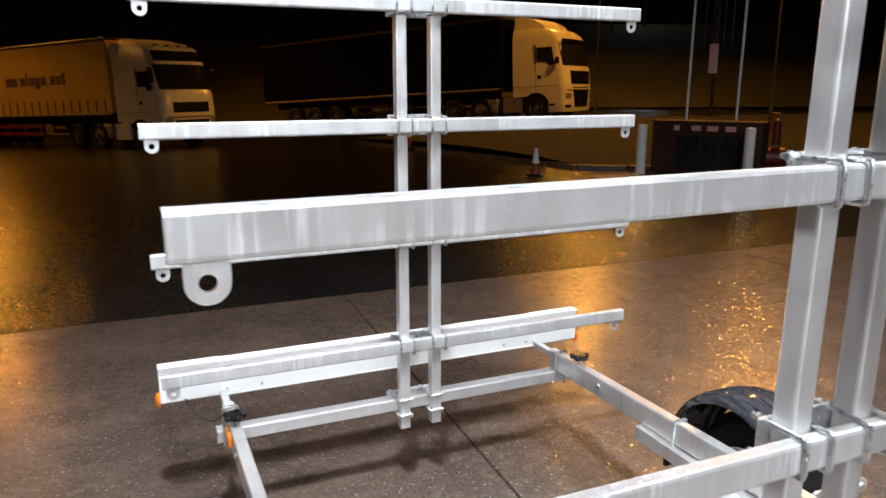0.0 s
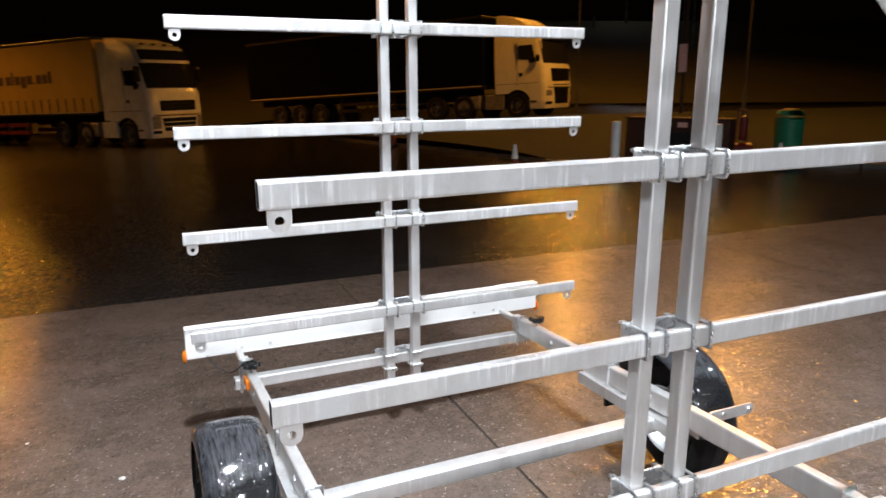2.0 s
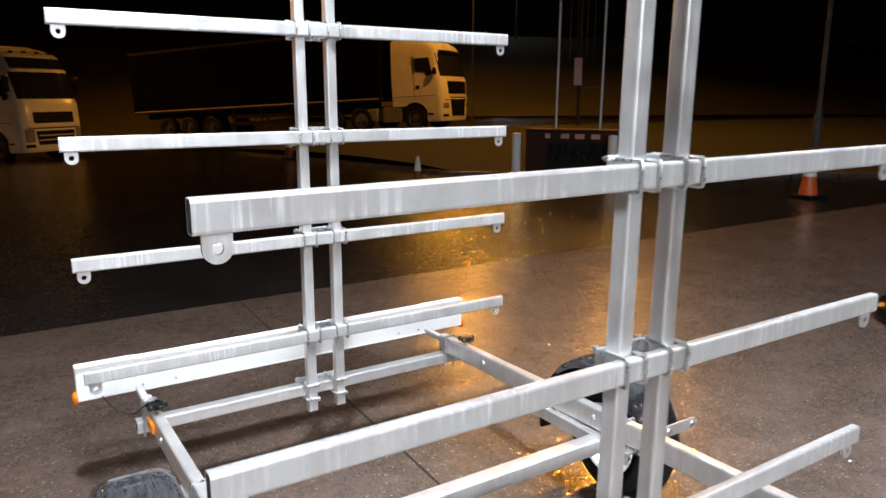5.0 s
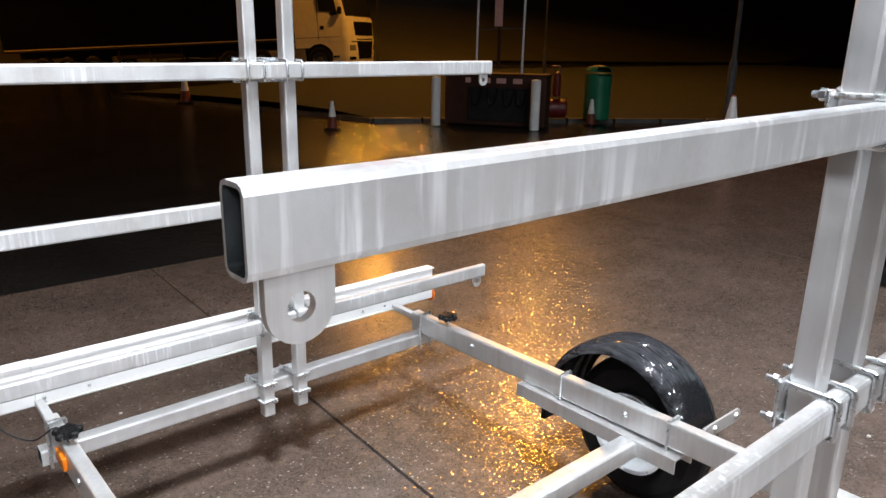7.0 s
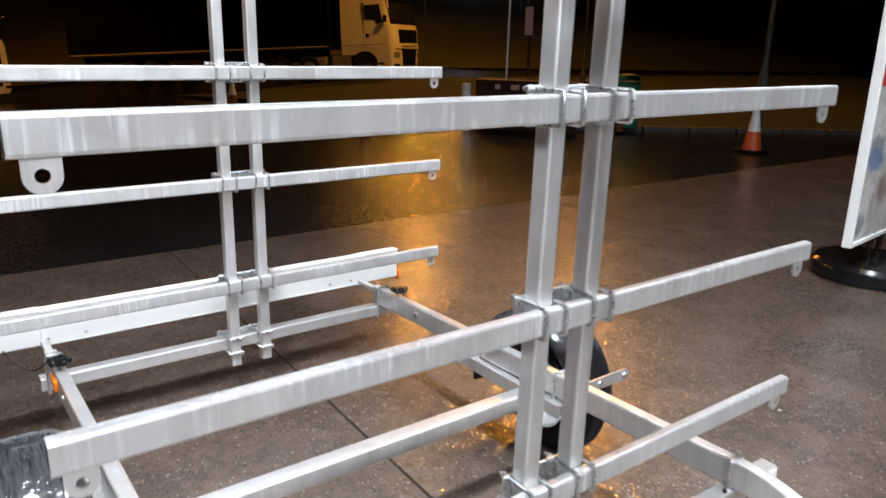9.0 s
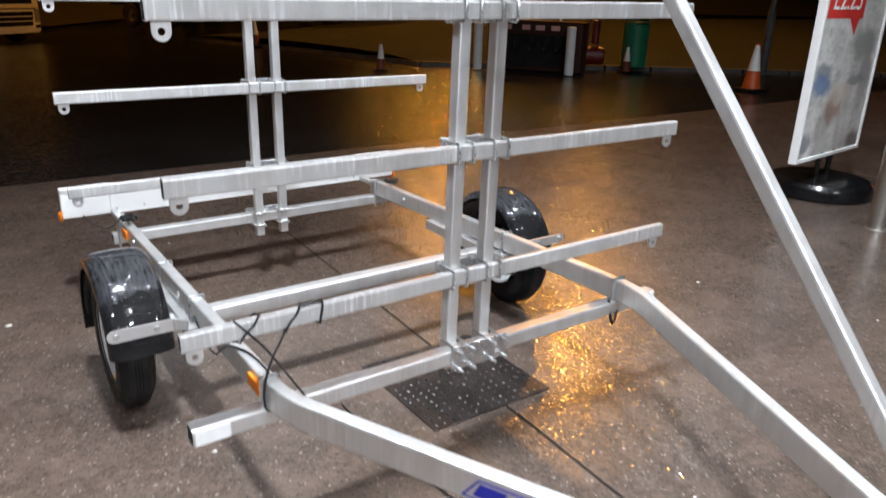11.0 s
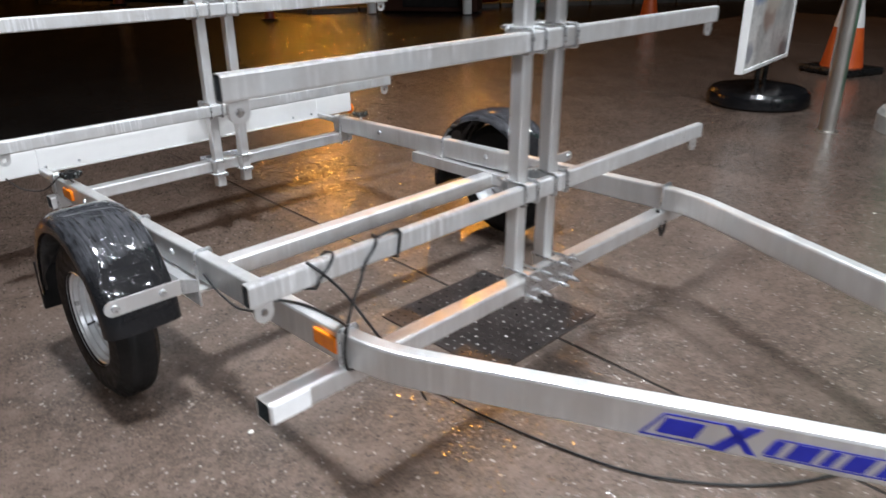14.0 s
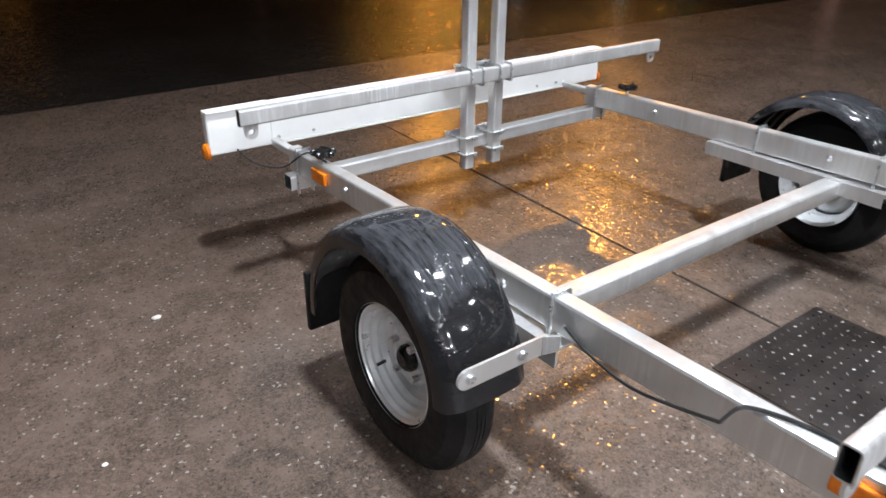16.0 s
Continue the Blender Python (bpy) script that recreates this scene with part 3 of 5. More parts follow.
def build_apron():
    holder = tagged(new("concrete_apron"), "worn wet concrete forecourt slabs with dark joints", "pavement", kind="structure")
    BASE[holder] = Vector((0, 0, 0))
    xs = [-14.6, -10.62, -6.64, -2.66, 1.295, 5.27, 9.25, 13.2]
    ys = [5.215, -0.62 - 2.0, -8.4, -14.2]
    lean = [0.0, 0.0, 0.0, 0.02, 0.045, 0.0, 0.0, 0.0]

    def jx(i, y):
        return xs[i] + lean[i] * (y - 0.9)

    for i in range(len(xs) - 1):
        for j in range(len(ys) - 1):
            ya, yb = ys[j + 1] + 0.006, ys[j] - 0.006
            bm = prism(B(), [(jx(i, ya) + 0.006, ya), (jx(i + 1, ya) - 0.006, ya), (jx(i + 1, yb) - 0.006, yb), (jx(i, yb) + 0.006, yb)], -0.12, 0.0, "xy")
            bmesh.ops.bevel(bm, geom=list(bm.edges), offset=0.0015, segments=1, affect="EDGES")
            part("slab", bm, CONCRETE, holder)
    bm = B()
    for i in range(1, len(xs) - 1):
        ya, yb = ys[-1], ys[0] - 0.01
        prism(bm, [(jx(i, ya) - 0.0055, ya), (jx(i, ya) + 0.0055, ya), (jx(i, yb) + 0.0055, yb), (jx(i, yb) - 0.0055, yb)], -0.1, -0.004, "xy")
    for y in ys[1:-1]:
        box(bm, xs[0], xs[-1], y - 0.0055, y + 0.0055, -0.1, -0.0045)
    part("joint_sealant", bm, JOINT, holder, "dark joint filler")


# ---- the trailer ----
TR = thing("boat_trailer", (1.04, 1.65, 0.0), "wet galvanised steel canoe trailer with two masts of cross arms", "trailer")

RAIL_L, RAIL_R = 0.355, 1.71
RAIL_W, RAIL_H = 0.04, 0.08
BEND, BEND_Y = 24.2, 0.722
MID = 1.04


def rail_bottom(y):
    return 0.346 + (2.62 - y) * 0.0194 if y > 0.75 else 0.346 + 1.87 * 0.0194 + (0.75 - y) * 0.012


def side_rail(x, sgn):
    """A chassis rail: straight from the rear, then bent inwards to the coupling."""
    pts = []
    for y in (2.66, 2.0, 1.4, 0.9):
        pts.append((x, y))
    R, A = 0.5, BEND
    y0 = BEND_Y + R * math.tan(radians(A / 2))
    for i in range(11):
        a = radians(A * i / 10)
        pts.append((x + sgn * R * (1 - math.cos(a)), y0 - R * math.sin(a)))
    lx, ly = pts[-1]
    for d in (0.3, 0.6, 0.9, 1.2, 1.44):
        pts.append((lx + sgn * d * math.sin(radians(A)), ly - d * math.cos(radians(A))))
    p3 = [(a, b, rail_bottom(b) + RAIL_H / 2) for a, b in pts]
    bm = sweep(B(), p3, rrect(RAIL_W, RAIL_H, 0.007), (0, 0, 1), rrect(RAIL_W - 0.006, RAIL_H - 0.006, 0.004))
    return part("side_rail", bm, GALV_SMOOTH, TR)


rail_l = side_rail(RAIL_L, 1)
rail_r = side_rail(RAIL_R, -1)


def lug_bm(x, y, z_top):
    """A drilled tie-down lug under an arm."""
    w, r = 0.042, 0.0085
    outer, hole = [], []
    n = 24
    for i in range(n):
        a = 2 * math.pi * i / n
        c, s = math.cos(a), math.sin(a)
        hole.append((x + r * c, z_top - 0.021 + r * s))
        if s > 0:
            k = 1 / max(abs(c), abs(s))
            outer.append((x + w / 2 * c * k, z_top - 0.021 + 0.0225 * s * k))
        else:
            outer.append((x + w / 2 * c, z_top - 0.021 + 0.021 * s))
    return holed_plate(B(), outer, hole, y - 0.003, y + 0.003)


def u_bolt(parent, x, y_front, y_back, z0, z1, r=0.0045, sign=1):
    """A U-bolt round an arm: a front bar with two legs through the plate behind, with nuts."""
    zt, zb = z1 + r, z0 - r
    f = y_front - sign * r
    pts = [(x, y_back, zt), (x, f + sign * 0.008, zt), (x, f + sign * 0.002, zt - 0.002), (x, f, zt - 0.008), (x, f, zb + 0.008), (x, f + sign * 0.002, zb + 0.002), (x, f + sign * 0.008, zb), (x, y_back, zb)]
    bm = rod(B(), pts, r, 8, (1, 0, 0))
    ob = part("u_bolt", bm, ZINC, parent)
    for z in (zt, zb):
        nb = B()
        bmesh.ops.create_cone(nb, cap_ends=True, segments=6, radius1=0.0085, radius2=0.0085, depth=0.008,
                              matrix=Matrix.Translation((x, y_back - sign * 0.014, z)) @ Matrix.Rotation(radians(90), 4, "X"))
        part("nut", nb, ZINC, parent)
    return ob


def arm(x0, x1, y, z_bot, ups, y_up1, rise=0.0):
    """A cross arm with lugs, bolted to the front of two uprights."""
    w, h = 0.026, 0.05
    a = part("cross_arm", tube(B(), (x0, y, z_bot + h / 2), (x1, y, z_bot + rise + h / 2), w, h, 0.0028, 0.006), GALV, TR)
    for lx, dz in ((x0 + 0.034, 0.0), (x1 - 0.034, rise)):
        part("lug", lug_bm(lx, y, z_bot + dz), GALV_SMOOTH, a)
    left, z_bot = z_bot, z_bot + rise / 2
    # clamp plate behind the uprights
    px0, px1 = ups[0] - 0.042, ups[1] + 0.042
    pl = box(B(), px0, px1, y_up1, y_up1 + 0.006, z_bot - 0.012, z_bot + h + 0.012, 0.002)
    part("clamp_plate", pl, ZINC, a)
    for u in ups:
        for d in (-0.026, 0.026):
            u_bolt(a, u + d, y - w / 2, y_up1 + 0.028, z_bot, z_bot + h)
    # welded sleeve near the right end
    for sx in (x1 - 0.13,):
        zz = left + rise * (sx - x0) / (x1 - x0) + h / 2
        sl = sweep(B(), [(sx, y, zz), (sx + 0.003, y, zz)], rrect(w + 0.002, h + 0.002, 0.007), (0, 0, 1))
        part("weld_seam", sl, GALV_SMOOTH, a)
    return a


FU = (0.984, 1.114)
RU = (0.997, 1.125)
FY, RY = 0.833, 2.548
for zb, rise, xe in ((1.764, 0.026, 1.945), (1.371, 0.008, 1.934), (0.982, -0.006, 1.932), (0.588, 0.0, 1.928)):
    lean = 0.014 * (zb - 0.8)
    arm(0.138, xe, FY, zb, (FU[0] + lean, FU[1] + lean), 0.888, rise)
for zb in (1.770, 1.366, 0.959, 0.553):
    arm(0.141, 1.974, RY, zb, RU, 2.603)

for ux in FU:
    part("upright", tube(B(), (ux - 0.007, 0.868, 0.29), (ux + 0.02, 0.868, 2.26), 0.04, 0.04, 0.003, 0.005, (0, 1, 0)), GALV_SMOOTH, TR)
for ux in RU:
    part("upright", tube(B(), (ux, 2.583, 0.238), (ux, 2.583, 2.23), 0.04, 0.04, 0.003, 0.005, (0, 1, 0)), GALV_SMOOTH, TR)


def u_strap(parent, ux, yc, ysign, z, reach, r=0.0045):
    """A flat-lying U-bolt round an upright, its legs running through the beam's plate."""
    f = yc + ysign * (0.02 + r)
    e = yc - ysign * reach
    s = 0.02 + r
    pts = [(ux - s, e, z), (ux - s, f - ysign * 0.008, z), (ux - s + 0.003, f - ysign * 0.002, z), (ux - s + 0.008, f, z), (ux + s - 0.008, f, z), (ux + s - 0.003, f - ysign * 0.002, z), (ux + s, f - ysign * 0.008, z), (ux + s, e, z)]
    part("u_bolt", rod(B(), pts, r, 8), ZINC, parent)
    for d in (-s, s):
        nb = B()
        bmesh.ops.create_cone(nb, cap_ends=True, segments=6, radius1=0.0085, radius2=0.0085, depth=0.008,
                              matrix=Matrix.Translation((ux + d, e + ysign * 0.018, z)) @ Matrix.Rotation(radians(90), 4, "X"))
        part("nut", nb, ZINC, parent)


# rear cross beam, behind the rear uprights
zb = 0.296
rear_beam = part("cross_beam", tube(B(), (0.307, 2.628, zb + 0.025), (1.76, 2.628, zb + 0.025), 0.05, 0.05, 0.003, 0.006), GALV_SMOOTH, TR)
part("clamp_plate", box(B(), RU[0] - 0.045, RU[1] + 0.045, 2.653, 2.659, zb - 0.016, zb + 0.066, 0.002), ZINC, rear_beam)
for ux in RU:
    for z in (zb - 0.006, zb + 0.056):
        u_strap(rear_beam, ux, 2.583, -1, z, 0.098)
        st = box(B(), ux - 0.027, ux + 0.027, 2.554, 2.562, z - 0.008, z + 0.008, 0.002)
        part("strap", st, ZINC, rear_beam)
# front cross beam, ahead of the front uprights
zf = 0.331
front_beam = part("cross_beam", tube(B(), (0.138, 0.823, zf + 0.025), (1.90, 0.823, zf + 0.025), 0.05, 0.05, 0.003, 0.006), GALV_SMOOTH, TR)
part("clamp_plate", box(B(), FU[0] - 0.045, FU[1] + 0.045, 0.791, 0.797, zf - 0.016, zf + 0.066, 0.002), ZINC, front_beam)
for ux in FU:
    for z in (zf - 0.006, zf + 0.056):
        u_strap(front_beam, ux, 0.868, 1, z, 0.112)
part("reflector", box(B(), 0.142, 0.235, 0.7935, 0.7975, zf + 0.003, zf + 0.047, 0.0015), REFLECT, front_beam, "white front reflector plate")
part("reflector", box(B(), 1.803, 1.896, 0.7935, 0.7975, zf + 0.003, zf + 0.047, 0.0015), REFLECT, front_beam, "white front reflector plate")

# top rail between the masts, with its end plates
top = part("top_rail", tube(B(), (MID + 0.015, 0.9, 2.20), (MID + 0.02, 2.545, 2.195), 0.026, 0.05, 0.003, 0.005), GALV_SMOOTH, TR)
pl = part("end_plate", box(B(), 0.956, 1.168, 2.555, 2.562, 2.14, 2.232, 0.004), GALV_SMOOTH, top)
for bx in (0.975, 1.02, 1.105, 1.15):
    for bz in (2.155, 2.215):
        nb = B()
        bmesh.ops.create_cone(nb, cap_ends=True, segments=6, radius1=0.008, radius2=0.008, depth=0.01, matrix=Matrix.Translation((bx, 2.55, bz)) @ Matrix.Rotation(radians(90), 4, "X"))
        part("nut", nb, ZINC, top)

# raking brace from the mast head to the drawbar
bm = tube(B(), (1.053, 0.83, 2.199), (1.105, -0.532, 0.50), 0.034, 0.034, 0.003, 0.006, (0, 1, 0))
part("brace", bm, GALV_SMOOTH, TR)

# rails' cross clamps
def rail_clamp(x, y, ang, parent, drop_to=None):
    z0, z1 = rail_bottom(y), rail_bottom(y) + RAIL_H
    w = RAIL_W / 2 + 0.005
    m = Matrix.Translation((x, y, 0)) @ Matrix.Rotation(radians(ang), 4, "Z")
    zl = z0 - 0.06 if drop_to is None else drop_to
    pts = [(-w, 0, zl), (-w, 0, z1), (-w + 0.004, 0, z1 + 0.005), (w - 0.004, 0, z1 + 0.005), (w, 0, z1), (w, 0, zl)]
    pts = [m @ Vector(p) for p in pts]
    part("u_bolt", rod(B(), pts, 0.005, 8, m.to_3x3() @ Vector((0, 1, 0))), ZINC, parent)


for x, r in ((RAIL_L, rail_l), (RAIL_R, rail_r)):
    rail_clamp(x, 0.815, 0, r)
    rail_clamp(x, 2.60, 0, r)
    rail_clamp(x, 1.87, 0, r, rail_bottom(1.87) - 0.01)
    rail_clamp(x, 1.47, 0, r, rail_bottom(1.47) - 0.01)

# axle, suspension mounts
part("axle", sweep(B(), [(RAIL_L + 0.03, 1.585, 0.325), (RAIL_R - 0.03, 1.585, 0.325)], rrect(0.06, 0.06, 0.012, 4)), GALV_SMOOTH, TR, "square galvanised axle tube")
for x, sg in ((RAIL_L, -1), (RAIL_R, 1)):
    zt = rail_bottom(1.7) - 0.006
    bm = prism(B(), [(-0.048, 0), (0.048, 0), (0.048, -0.045), (0.042, -0.045), (0.042, -0.006), (-0.042, -0.006), (-0.042, -0.045), (-0.048, -0.045)], 1.425, 2.04)
    bmesh.ops.translate(bm, verts=bm.verts, vec=(x, 0, zt))
    part("suspension_mount", bm, GALV_SMOOTH, TR)
    # swing arm
    bm = B()
    sweep(bm, [(x + sg * 0.062, 1.585, 0.325), (x + sg * 0.062, 1.70, 0.262)], rrect(0.025, 0.06, 0.008))
    part("suspension_arm", bm, GALV_DULL, TR)


def trailer_wheel(xo, sgn):
    """A ten-inch wheel: tyre, dished rim with rolled edge, hub, nuts. xo: its outer face; sgn: which way is out."""
    hub = Vector((xo, 1.70, 0.25))
    s = -sgn  # along +s goes inwards
    ty = B()
    R, r, W = 0.25, 0.137, 0.122
    prof = [(r, 0.012), (r + 0.012, 0.004), (r + 0.04, -0.001), (r + 0.075, 0.004), (R - 0.022, 0.016), (R - 0.006, 0.026), (R - 0.001, 0.036)]
    for k in range(4):
        c = 0.046 + k * (W - 0.092) / 3
        prof += [(R, c - 0.006), (R, c + 0.002), (R - 0.006, c + 0.004), (R - 0.006, c + 0.009)] if k < 3 else [(R, c - 0.006), (R, c)]
    prof += [(R - 0.001, W - 0.036), (R - 0.006, W - 0.026), (R - 0.022, W - 0.016), (r + 0.075, W - 0.004), (r + 0.04, W + 0.001), (r + 0.012, W - 0.004), (r, W - 0.012)]
    lathe(ty, [(a, b * s) for a, b in prof], 48, hub, "x")
    wh = part("wheel", ty, RUBBER, TR, "black rubber tyre on a silver rim")
    rm = B()
    prof = [(0.141, 0.006), (0.144, 0.010), (0.138, 0.016), (0.127, 0.019), (0.125, 0.030), (0.117, 0.033), (0.115, 0.046), (0.108, 0.050), (0.105, 0.064), (0.093, 0.073), (0.08, 0.068), (0.066, 0.058), (0.05, 0.056), (0.034, 0.060), (0.03, 0.060)]
    lathe(rm, [(a, b * s) for a, b in prof], 48, hub, "x")
    back = [(0.137, 0.012), (0.118, 0.05), (0.115, 0.1), (0.13, 0.13), (0.14, 0.138)]
    lathe(rm, [(a, b * s) for a, b in back], 40, hub, "x")
    part("rim", rm, RIMMAT, wh, "dished silver rim")
    hb = lathe(B(), [(0.0, 0.036), (0.018, 0.037), (0.026, 0.042), (0.031, 0.05), (0.032, 0.07)], 24, hub, "x") if s > 0 else lathe(B(), [(0.0, -0.036), (0.018, -0.037), (0.026, -0.042), (0.031, -0.05), (0.032, -0.07)], 24, hub, "x")
    part("hub_cap", hb, BLACK, wh, "black hub cap")
    for k in range(4):
        a = radians(35 + 90 * k)
        nb = B()
        c = hub + Vector((0.047 * s, 0.05 * math.cos(a), 0.05 * math.sin(a)))
        bmesh.ops.create_cone(nb, cap_ends=True, segments=6, radius1=0.009, radius2=0.008, depth=0.018, matrix=Matrix.Translation(c) @ Matrix.Rotation(radians(90), 4, "Y"))
        part("wheel_nut", nb, ZINC, wh)
    vb = rod(B(), [hub + Vector((0.05 * s, 0.085, -0.055)), hub + Vector((0.028 * s, 0.088, -0.06))], 0.004, 8)
    part("valve", vb, BLACK, wh)
    return wh


def mudguard(x_out, sgn):
    """A moulded mudguard over a wheel: a broad arch with rolled side lips, and a flap at the back."""
    s = -sgn
    W = 0.208
    cy, cz, R = 1.742, 0.252, 0.300
    cross = [(-0.048, 0.0), (-0.03, 0.0), (-0.012, 0.006), (0.0, 0.028), (0.004, 0.05), (0.006, W / 2), (0.004, W - 0.05), (0.0, W - 0.028), (-0.012, W - 0.006), (-0.03, W)]
    bm = B()
    rings = []
    n = 26
    path = []
    for i in range(n + 1):
        a = radians(-4 + 178 * i / n)
        path.append((cy + R * math.cos(a) * (1.0 if math.cos(a) > 0 else 0.96), cz + R * math.sin(a), math.cos(a), math.sin(a)))
    for y, z, c, sn in path:
        rings.append([bm.verts.new((x_out + s * b, y + a * c, z + a * sn)) for a, b in cross])
    for r0, r1 in zip(rings, rings[1:]):
        for j in range(len(cross) - 1):
            bm.faces.new((r0[j], r0[j + 1], r1[j + 1], r1[j]))
    bmesh.ops.recalc_face_normals(bm, faces=bm.faces)
    bmesh.ops.solidify(bm, geom=bm.faces, thickness=0.004)
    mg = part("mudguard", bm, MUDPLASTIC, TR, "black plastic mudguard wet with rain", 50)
    part("flap", box(B(), *sorted((x_out + s * 0.004, x_out + s * (W - 0.02))), cy + R - 0.006, cy + R + 0.012, 0.165, 0.33, 0.005, 2), RUBBER, mg, "flat black rubber mud flap")
    # galvanised stay from the rail to the guard's front
    xa, xb = x_out + s * 0.012, x_out + s * 0.205
    yb, zc = 1.423, 0.392
    loop = []
    for i in range(9):
        a = radians(90 + 180 * i / 8)
        loop.append((0.021 * math.cos(a), 0.021 * math.sin(a)))
    loop += [(abs(xb - xa), -0.021), (abs(xb - xa), 0.021)]
    bm = prism(B(), [((xa + s * a), zc + b) for a, b in loop], yb - 0.006, yb)
    part("stay", bm, GALV_SMOOTH, mg, "galvanised mudguard stay")
    foot = prism(B(), [(xb - s * 0.012, zc - 0.021), (xb - s * 0.012, zc + 0.021), (xb + s * 0.038, zc + 0.002), (xb + s * 0.034, zc - 0.03)], yb - 0.008, yb + 0.002)
    part("stay_foot", foot, GALV_DULL, mg, "bent end of the stay")
    for d in (0.006, 0.13):
        nb = B()
        bmesh.ops.create_cone(nb, cap_ends=True, segments=12, radius1=0.011, radius2=0.009, depth=0.007, matrix=Matrix.Translation((xa + s * d, yb - 0.009, zc)) @ Matrix.Rotation(radians(90), 4, "X"))
        part("bolt_head", nb, ZINC, mg)
    return mg


trailer_wheel(0.085, -1)
trailer_wheel(1.98, 1)
mudguard(0.066, -1)
mudguard(2.0, 1)


# lighting board on its sliding arms
def light_board():
    y, z0, z1 = 2.815, 0.388, 0.527
    lb = part("light_board", box(B(), 0.345, 1.70, y - 0.006, y + 0.03, z0 + 0.006, z1 - 0.002, 0.003), WHITE, TR, "white lighting board across the trailer's tail")
    for x0, x1 in ((0.134, 0.352), (1.693, 1.925)):
        part("board_end", box(B(), x0, x1, y - 0.002, y + 0.036, z0, z1, 0.004), WHITE, lb)
        part("board_lip", box(B(), x0, x1, y - 0.012, y + 0.036, z1, z1 + 0.005, 0.001), WHITE, lb)
    part("board_lip", box(B(), 0.345, 1.70, y - 0.014, y + 0.03, z1 - 0.002, z1 + 0.004, 0.001), WHITE, lb)
    part("board_lip", box(B(), 0.345, 1.70, y - 0.014, y + 0.03, z0 + 0.001, z0 + 0.006, 0.001), WHITE, lb)
    for x, s in ((0.13, -1), (1.929, 1)):
        bm = lathe(B(), [(0.0, s * 0.014), (0.016, s * 0.012), (0.026, s * 0.006), (0.029, s * -0.004), (0.0, s * -0.004)], 20, (x, y + 0.017, z0 + 0.012), "x")
        part("marker_lens", bm, AMBER, lb, "amber side marker")
    for x in (0.16, 1.62):
        bm = box(B(), x, x + 0.22, y + 0.036, y + 0.06, z0 + 0.02, z1 - 0.02, 0.006, 2)
        part("tail_lamp", bm, REDLENS, lb, "red tail lamp cluster")
    for x in (0.37, 0.5, 1.55, 1.66):
        nb = B()
        bmesh.ops.create_cone(nb, cap_ends=True, segments=10, radius1=0.006, radius2=0.005, depth=0.004, matrix=Matrix.Translation((x, y - 0.008, z0 + 0.025)) @ Matrix.Rotation(radians(90), 4, "X"))
        part("screw", nb, ZINC, lb)
    for x in (RAIL_L, RAIL_R):
        zc = rail_bottom(2.6) + 0.052
        part("slide_arm", tube(B(), (x, 2.42, zc), (x, y - 0.004, zc), 0.026, 0.026, 0.0025, 0.004), GALV_SMOOTH, lb)
        # clamp knob on top of the rail's end
        kz = rail_bottom(2.46) + RAIL_H
        part("knob_stem", rod(B(), [(x, 2.46, kz), (x, 2.46, kz + 0.024)], 0.006, 8), ZINC, lb)
        bm = B()
        for k in range(5):
            a = 2 * math.pi * k / 5
            bmesh.ops.create_uvsphere(bm, u_segments=8, v_segments=6, radius=0.0115, matrix=Matrix.Translation((x + 0.03 * math.cos(a), 2.46 + 0.03 * math.sin(a), kz + 0.03)))
        bmesh.ops.create_cone(bm, cap_ends=True, segments=14, radius1=0.028, radius2=0.025, depth=0.02, matrix=Matrix.Translation((x, 2.46, kz + 0.031)))
        part("knob", bm, BLACK, lb, "black star knob")
    # thin cable from the board to the rail
    pts = smooth_path([(0.22, y - 0.01, z0 + 0.01), (0.25, 2.74, 0.365), (0.30, 2.64, 0.37), (0.345, 2.55, 0.435), (0.352, 2.44, rail_bottom(2.44) + RAIL_H + 0.006)], 5)
    part("lead", rod(B(), pts, 0.003, 6), CABLE, lb)


light_board()

# amber side reflectors on the rails
for y, dz in ((2.45, 0.043), (0.862, 0.047)):
    for x, s, r in ((RAIL_L - RAIL_W / 2, -1, rail_l), (RAIL_R + RAIL_W / 2, 1, rail_r)):
        z = rail_bottom(y) + dz
        bm = box(B(), min(x, x + s * 0.012), max(x, x + s * 0.012), y - 0.042, y + 0.042, z - 0.019, z + 0.019, 0.004, 2)
        part("side_reflector", bm, AMBER, r, "amber side reflector")
for y in (2.3, 1.62):
    for x, s, r in ((RAIL_L - RAIL_W / 2, -1, rail_l), (RAIL_R - RAIL_W / 2, -1, rail_r)):
        nb = B()
        bmesh.ops.create_uvsphere(nb, u_segments=10, v_segments=6, radius=0.011, matrix=Matrix.Translation((x, y, rail_bottom(y) + 0.045)))
        part("bolt_head", nb, ZINC, r)

